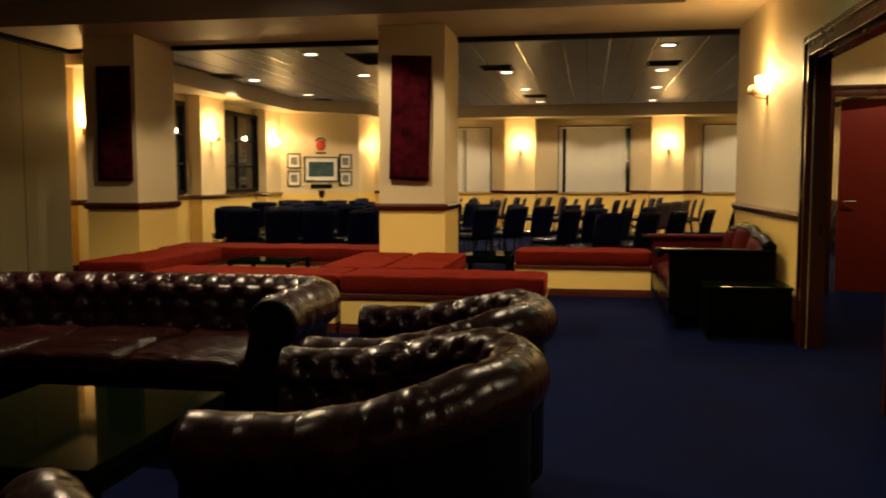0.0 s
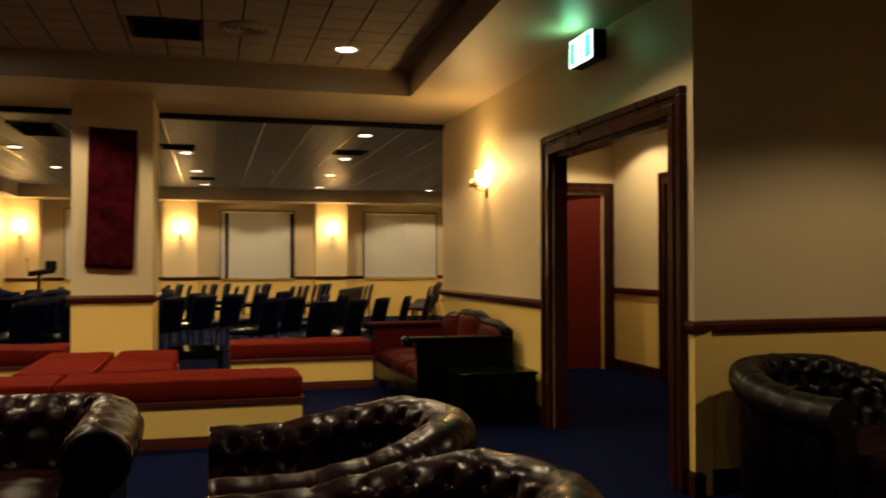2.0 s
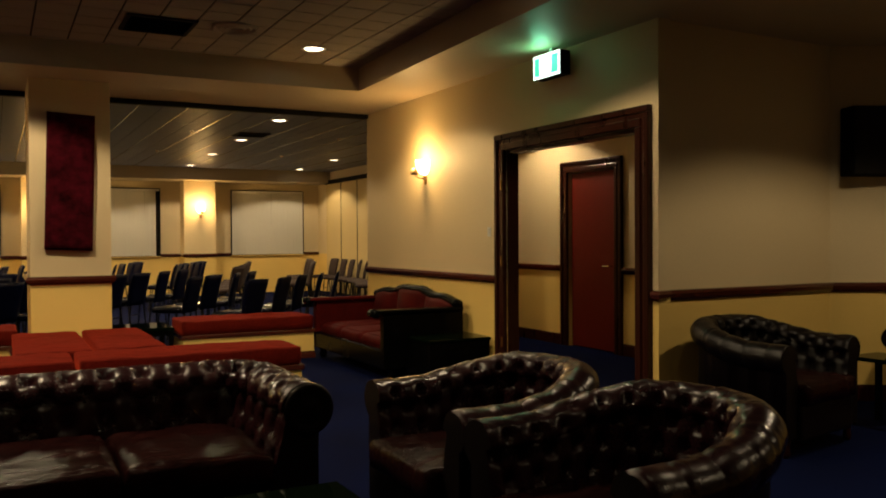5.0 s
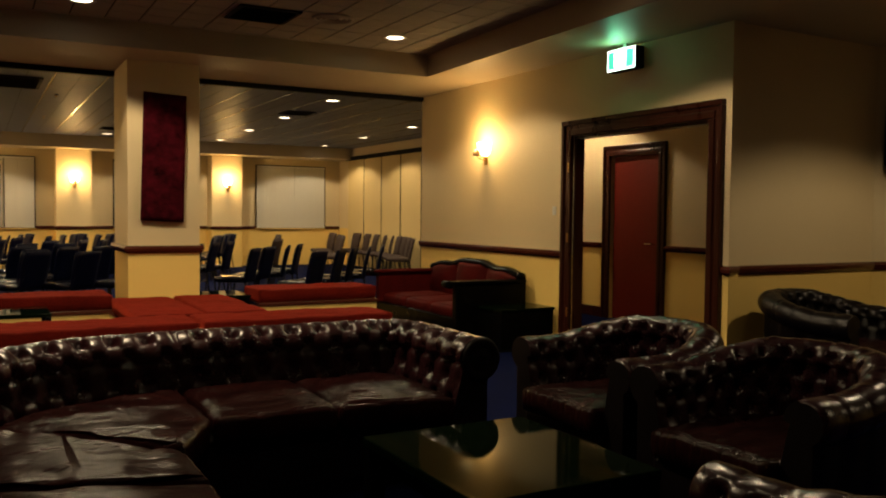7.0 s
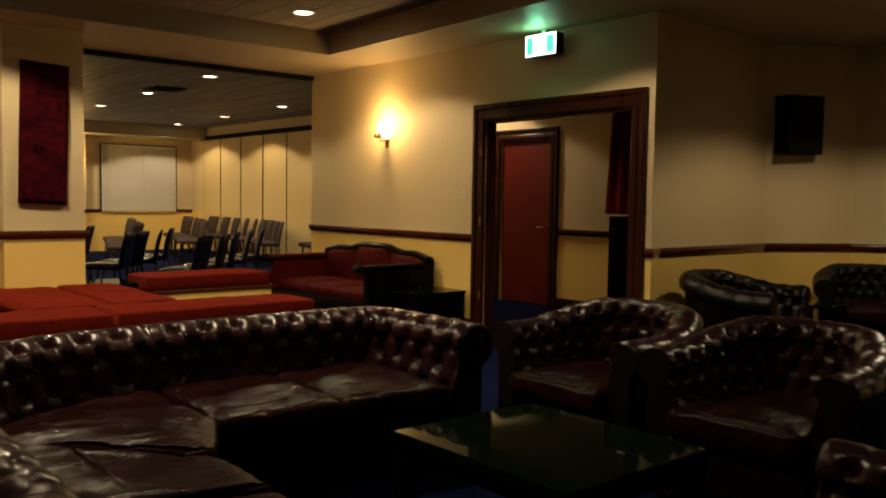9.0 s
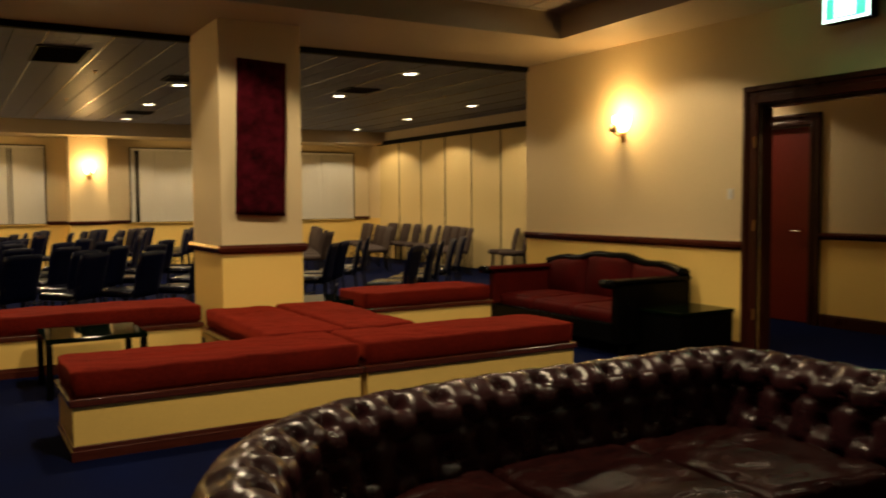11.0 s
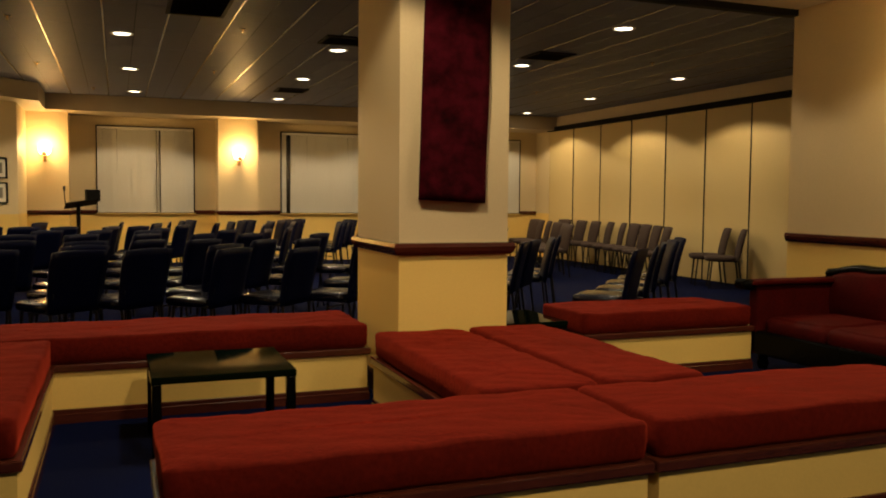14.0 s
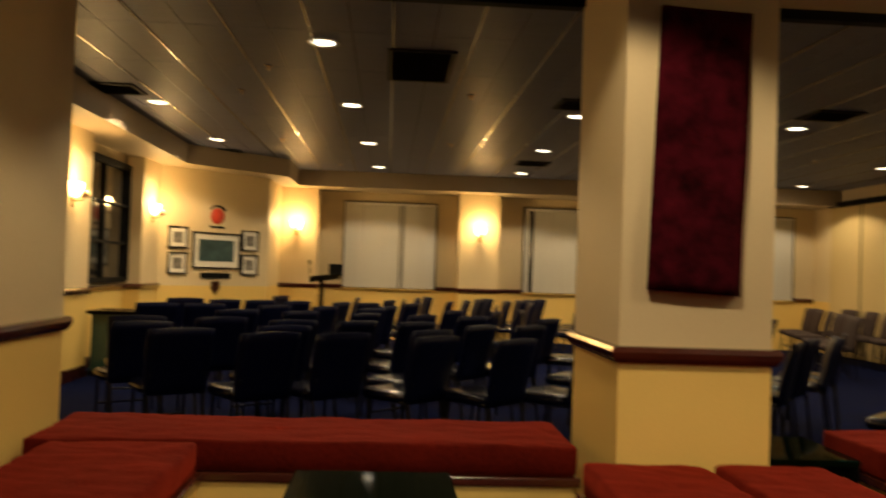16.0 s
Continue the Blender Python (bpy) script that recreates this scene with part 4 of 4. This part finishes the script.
# ---- hall chairs ----
def banquet_chair(pad, seat_pad, label, group):
    """Faces local +y."""
    ob = thing("banquet_chair", label, "chair", group)
    part("seat", cushion(rect(-0.225, 0.225, -0.17, 0.27), 0.405, 0.475, 0.012, 0.028, 0.07, 0.003), seat_pad, ob, "", True)
    bm = bmesh.new()
    cols, rows_ = 8, 8
    f_, b_ = [], []
    for j in range(rows_ + 1):
        v = j / rows_
        half = 0.210 + 0.032 * v ** 0.7 - 0.014 * v ** 8
        z = 0.40 + 0.475 * v
        y = -0.19 - 0.05 * v - 0.05 * v * v
        fr, br = [], []
        for i in range(cols + 1):
            u = i / cols * 2 - 1
            edge = max(0.0, 1 - max(abs(u), abs(2 * v - 1)) ** 6)
            top = -0.010 * u * u * v
            fr.append(bm.verts.new((half * u, y + 0.012 + 0.024 * edge, z + top)))
            br.append(bm.verts.new((half * u, y - 0.012 - 0.014 * edge, z + top)))
        f_.append(fr)
        b_.append(br)
    for j in range(rows_):
        for i in range(cols):
            bm.faces.new((f_[j][i], f_[j][i + 1], f_[j + 1][i + 1], f_[j + 1][i]))
            bm.faces.new((b_[j][i], b_[j + 1][i], b_[j + 1][i + 1], b_[j][i + 1]))
        bm.faces.new((f_[j][0], f_[j + 1][0], b_[j + 1][0], b_[j][0]))
        bm.faces.new((f_[j][cols], b_[j][cols], b_[j + 1][cols], f_[j + 1][cols]))
    for i in range(cols):
        bm.faces.new((f_[0][i], b_[0][i], b_[0][i + 1], f_[0][i + 1]))
        bm.faces.new((f_[rows_][i], f_[rows_][i + 1], b_[rows_][i + 1], b_[rows_][i]))
    part("backrest", bm, pad, ob, "", True)
    for s in (-1, 1):
        part("rear_leg", rod(rod(bmesh.new(), (s * 0.19, -0.245, 0), (s * 0.195, -0.19, 0.44), 0.012, sides=8), (s * 0.195, -0.19, 0.44), (s * 0.19, -0.225, 0.56), 0.012, sides=8), STEEL, ob)
        part("front_leg", rod(bmesh.new(), (s * 0.19, 0.21, 0), (s * 0.185, 0.17, 0.43), 0.012, sides=8), STEEL, ob)
        part("seat_rail", rod(bmesh.new(), (s * 0.19, -0.19, 0.41), (s * 0.19, 0.18, 0.41), 0.011, sides=8), STEEL, ob)
    part("stretcher", rod(bmesh.new(), (-0.19, 0.185, 0.2), (0.19, 0.185, 0.2), 0.008, sides=8), STEEL, ob)
    return ob


FRONT = Vector((-7.0, 19.5))
spots_black = []
for y, xs in ((11.35, (-4.58, -4.03, -3.50, -2.97, -2.42, -1.86)), (12.75, (-5.2, -4.63, -4.07, -3.52, -2.98, -2.45, -1.95)), (14.0, (-4.75, -4.2, -3.45, -2.95, -2.4, -1.65, -1.15)),
              (15.2, (-5.75, -5.2, -4.6, -4.0, -3.4, -2.6, -2.05)), (16.5, (-5.75, -5.3, -4.85, -4.4, -3.9, -3.5))):
    spots_black += [(x + random.uniform(-0.06, 0.06), y + random.uniform(-0.12, 0.12)) for x in xs]
# slanting rows to the side of the aisle: first seat, step along the row, seats
for x0, y0, dx, dy, seats in ((0.34, 10.42, 0.41, 0.42, 5), (-0.22, 11.58, 0.38, 0.43, 4), (-1.38, 12.35, 0.38, 0.46, 5), (0.50, 17.05, 0.20, 0.44, 6),
                              (-0.50, 17.62, 0.24, 0.62, 4), (-1.42, 18.75, 0.26, 0.44, 4), (-3.3, 17.7, 0.22, 0.58, 4), (-2.4, 17.8, 0.26, 0.56, 4)):
    spots_black += [(x0 + k * dx + random.uniform(-0.03, 0.03), y0 + k * dy + random.uniform(-0.03, 0.03)) for k in range(seats)]
spots_taupe = [(4.4, 19.8), (4.2, 19.2), (4.05, 18.6), (3.75, 17.7), (3.6, 17.2), (3.35, 16.6), (4.98, 19.6), (4.95, 18.9), (4.93, 18.35), (4.9, 17.8), (4.85, 17.3), (4.8, 16.85), (4.72, 16.4), (4.55, 15.85), (4.35, 15.3), (5.02, 14.75), (4.90, 14.25)]
spots_taupe += [(1.33 + 0.25 * k, 15.3 + 0.78 * k) for k in range(5)]
for row in range(6):
    for seat in range(9):
        x, y = -5.1 + seat * 0.54 + row % 2 * 0.2, 11.95 + row * 1.25
        if x < -0.9 and all(math.hypot(x - a, y - b) > 0.6 for a, b in spots_black):
            spots_black.append((x + random.uniform(-0.04, 0.04), y + random.uniform(-0.06, 0.06)))
master = banquet_chair(VINYL, SEAT_VINYL, "black vinyl stacking chair facing the front of the hall", "hall chairs")
taupe = banquet_chair(TAUPE, TAUPE, "taupe upholstered stacking chair near the folding wall", "hall chairs by the folding wall")


def facing(x, y, extra=0.0):
    d = FRONT - Vector((x, y))
    return pose(x, y, 0, 0, 0, math.degrees(math.atan2(-d.x, d.y)) + extra)


for first, spots, extra in ((master, spots_black, 12), (taupe, spots_taupe, -6)):
    for k, (x, y) in enumerate(spots):
        m = facing(x - 0.2 * (x > 3), y, extra + random.uniform(-9, 9))
        if k == 0:
            first.matrix_basis = m
        else:
            copy_thing(first, m)


# ---- pictures on the corner wall ----
WALL45 = pose(-5.77, 18.62, 0, 0, 0, 45)


def picture(name, label, u, z, w, h, face, border=0.05, category="picture", group=""):
    ob = thing(name, label, category, group, WALL45 @ pose(u, -0.003, z))
    bm = bmesh.new()
    t = 0.022
    for a, b, c, d in ((-w / 2, w / 2, h / 2 - t, h / 2), (-w / 2, w / 2, -h / 2, -h / 2 + t), (-w / 2, -w / 2 + t, -h / 2 + t, h / 2 - t), (w / 2 - t, w / 2, -h / 2 + t, h / 2 - t)):
        box(bm, a, b, -0.03, 0, c, d)
    part("frame", bm, BLACK, ob)
    part("mount", block(-w / 2 + t, w / 2 - t, -0.012, -0.002, -h / 2 + t, h / 2 - t), MAT_BOARD, ob)
    part("print", block(-w / 2 + t + border, w / 2 - t - border, -0.015, -0.0125, -h / 2 + t + border, h / 2 - t - border), face, ob)
    return ob


picture("framed_painting", "framed teal seascape painting with a white mount", 0.0, 1.52, 0.86, 0.56, SEA, 0.09)
for u in (-0.68, 0.62):
    for z in (1.70, 1.31):
        picture("framed_photograph", "small framed grey photograph in a black frame", u, z, 0.32, 0.33, PHOTO, 0.06, "picture", "small framed photographs")
plaque = part("name_plaque", block(-0.27, 0.27, -0.02, -0.003, -0.045, 0.045, 0.004), BLACK, None, "", False, WALL45 @ pose(0, 0, 1.13))
tagged(plaque, "dark wooden name plaque under the painting", "plaque")
bm = bmesh.new()
prism(bm, [(-0.07, 0.09), (-0.07, -0.02), (0, -0.11), (0.07, -0.02), (0.07, 0.09)], 0, 0.02)
tagged(part("wall_shield", bm, MAHOGANY, None, "", False, WALL45 @ pose(0, -0.003, 0.95, 90)), "small dark wooden shield on the cream wall", "shield")
emblem = thing("wall_emblem", "round red and black emblem on the cream wall", "emblem", "", WALL45 @ pose(0, -0.003, 2.06, 90))
part("disc", lathe(bmesh.new(), [(0.001, 0.02), (0.11, 0.018), (0.125, 0.0)], 24), EMBLEM_RED, emblem, "", True)
bm = bmesh.new()
lathe(bm, [(0.145, 0.0), (0.175, 0.0), (0.175, 0.012), (0.145, 0.012), (0.145, 0.0)], 14, (0, 0, 0), 110, 35)
part("arch_band", bm, BLACK, emblem)
part("base_band", block(-0.13, 0.13, -0.19, -0.155, 0, 0.012), BLACK, emblem)


# ---- lectern ----
stand = thing("lectern", "black lectern stand with a microphone and a dark box", "lectern", "", pose(-4.2, 19.75, 0, 0, 0, 190))
part("base_plate", lathe(bmesh.new(), [(0.001, 0.03), (0.2, 0.022), (0.24, 0.0)], 20), BLACK, stand, "", True)
part("pole", rod(bmesh.new(), (0, 0, 0.02), (0, 0, 1.13), 0.035), BLACK, stand)
part("desk", block(-0.26, 0.26, -0.19, 0.19, -0.012, 0.012, 0.006), BLACK, stand, "", False, pose(-0.05, 0, 1.14, 14, 9))
part("monitor_box", block(-0.34, -0.12, -0.12, 0.1, 0, 0.2, 0.01), BLACK, stand, "", False, pose(0.0, 0, 1.18))
part("microphone", rod(rod(bmesh.new(), (0.2, 0, 1.1), (0.22, 0.03, 1.36), 0.008), (0.22, 0.03, 1.36), (0.22, 0.05, 1.43), 0.02), BLACK, stand)

chest_side = thing("glass_cabinet", "low black-topped glass cabinet under the hall window", "cabinet", "", pose(-6.25, 15.4, 0))
part("top", block(-0.25, 0.45, -0.3, 0.3, 0.70, 0.74, 0.006), LACQUER, chest_side)
part("body", block(-0.2, 0.40, -0.26, 0.26, 0.05, 0.70, 0.006), GLASS_GREEN, chest_side)
part("plinth", block(-0.22, 0.42, -0.28, 0.28, 0, 0.05), BLACK, chest_side)

# ---- exit sign, speaker, switch ----
sign = thing("exit_sign", "lit green and white exit sign above the doorway", "sign", "", pose(1.78, 5.83, 2.783, 0, 0, -90))
part("case", block(-0.19, 0.19, -0.045, 0.06, -0.10, 0.10, 0.012), BLACK, sign)
part("border", block(-0.185, 0.185, -0.050, -0.0455, -0.096, 0.096), EXIT_WHITE, sign)
part("green_face", block(-0.165, 0.165, -0.0530, -0.0502, -0.076, 0.076), EXIT_GREEN, sign)
part("figure_panel", block(-0.088, 0.075, -0.0560, -0.0532, -0.066, 0.066), EXIT_WHITE, sign)
part("bracket", block(-0.02, 0.02, -0.01, 0.01, 0.10, 0.145), WHITE, sign)
lamp("exit_sign_lamp", "POINT", 1.6, (0.2, 1.0, 0.5), pose(1.66, 5.83, 2.83), size=0.06)

speaker = thing("wall_speaker", "black loudspeaker mounted high on the alcove wall", "speaker", "", pose(4.03, 4.56, 2.13, 0, 0, -24))
part("cabinet", block(-0.21, 0.21, -0.14, 0.05, -0.28, 0.28, 0.012), BLACK, speaker)
part("grille", block(-0.195, 0.195, -0.15, -0.141, -0.268, 0.268, 0.004), GRILLE, speaker)
part("bracket", block(-0.03, 0.03, 0.05, 0.11, -0.05, 0.05), BLACK, speaker)
switch = thing("light_switch", "small white light switch beside the door frame", "switch", "", pose(EAST, 7.0, 1.42, 0, 0, -90))
part("plate", block(-0.03, 0.03, -0.008, 0, -0.045, 0.045, 0.003), WHITE, switch)
part("rocker", block(-0.012, 0.012, -0.016, -0.0105, -0.02, 0.02, 0.002), WHITE, switch)

# ---- black counter with red curtain in the corridor ----
counter = thing("black_counter", "tall black cabinet with chrome kick strips", "cabinet", "", pose(COR - 0.235, 6.1, 0))
part("body", block(-0.2, 0.22, -0.7, 0.42, 0.06, 1.2, 0.008), LACQUER, counter)
for z in (0.10, 0.16):
    part("kick_strip", block(-0.215, -0.2, -0.7, 0.42, z, z + 0.02), CHROME, counter)
part("plinth", block(-0.18, 0.22, -0.68, 0.40, 0, 0.06), BLACK, counter)
bm = bmesh.new()
n = 60
top_row, low_row = [], []
for k in range(n + 1):
    f = k / n
    top_row.append(bm.verts.new((COR - 0.10 + 0.03 * math.sin(f * 50), 5.45 + 1.31 * f, 2.42)))
    low_row.append(bm.verts.new((COR - 0.13 + 0.05 * math.sin(f * 50 + 0.6), 5.40 + 1.43 * f, 1.22)))
for k in range(n):
    bm.faces.new((top_row[k], top_row[k + 1], low_row[k + 1], low_row[k]))
bmesh.ops.solidify(bm, geom=bm.faces[:], thickness=0.006)
tagged(part("curtain", bm, CURTAIN, None, "", True), "dark red gathered curtain above the black cabinet", "curtain")
tagged(part("curtain_rail", rod(bmesh.new(), (COR - 0.10, 5.35, 2.43), (COR - 0.10, 6.82, 2.43), 0.014), BRASS, None), "thin brass curtain rail", "rail", kind="structure")


# ---- ceiling fittings ----
def sprinkler(x, y, z):
    ob = thing("sprinkler_head", "small metal sprinkler head in the ceiling", "sprinkler", "ceiling sprinklers", pose(x, y, z - 0.006))
    part("rose", lathe(bmesh.new(), [(0.001, -0.008), (0.03, -0.006), (0.038, 0.0)], 14), CHROME, ob, "", True)
    part("stem", rod(bmesh.new(), (0, 0, -0.035), (0, 0, -0.006), 0.008, sides=8), BRASS, ob)
    part("deflector", lathe(bmesh.new(), [(0.001, -0.035), (0.018, -0.036), (0.018, -0.039), (0.001, -0.039)], 12), CHROME, ob)


for x, y in ((-4.57, 13.55), (-4.16, 12.47), (-2.34, 13.3), (-3.92, 19.2), (-4.56, 16.68), (-2.3, 16.5), (0.4, 13.4), (0.4, 16.6), (2.8, 13.4), (2.8, 16.6)):
    sprinkler(x, y, HALL)
diffuser = thing("round_diffuser", "round buff ceiling air diffuser", "diffuser", "", pose(-0.47, 7.27, COFFER - 0.006))
for r in (0.06, 0.11, 0.16):
    part("ring", lathe(bmesh.new(), [(r, -0.004), (r + 0.012, -0.022), (r + 0.03, -0.014), (r + 0.034, 0.0)], 28), TILE, diffuser, "", True)
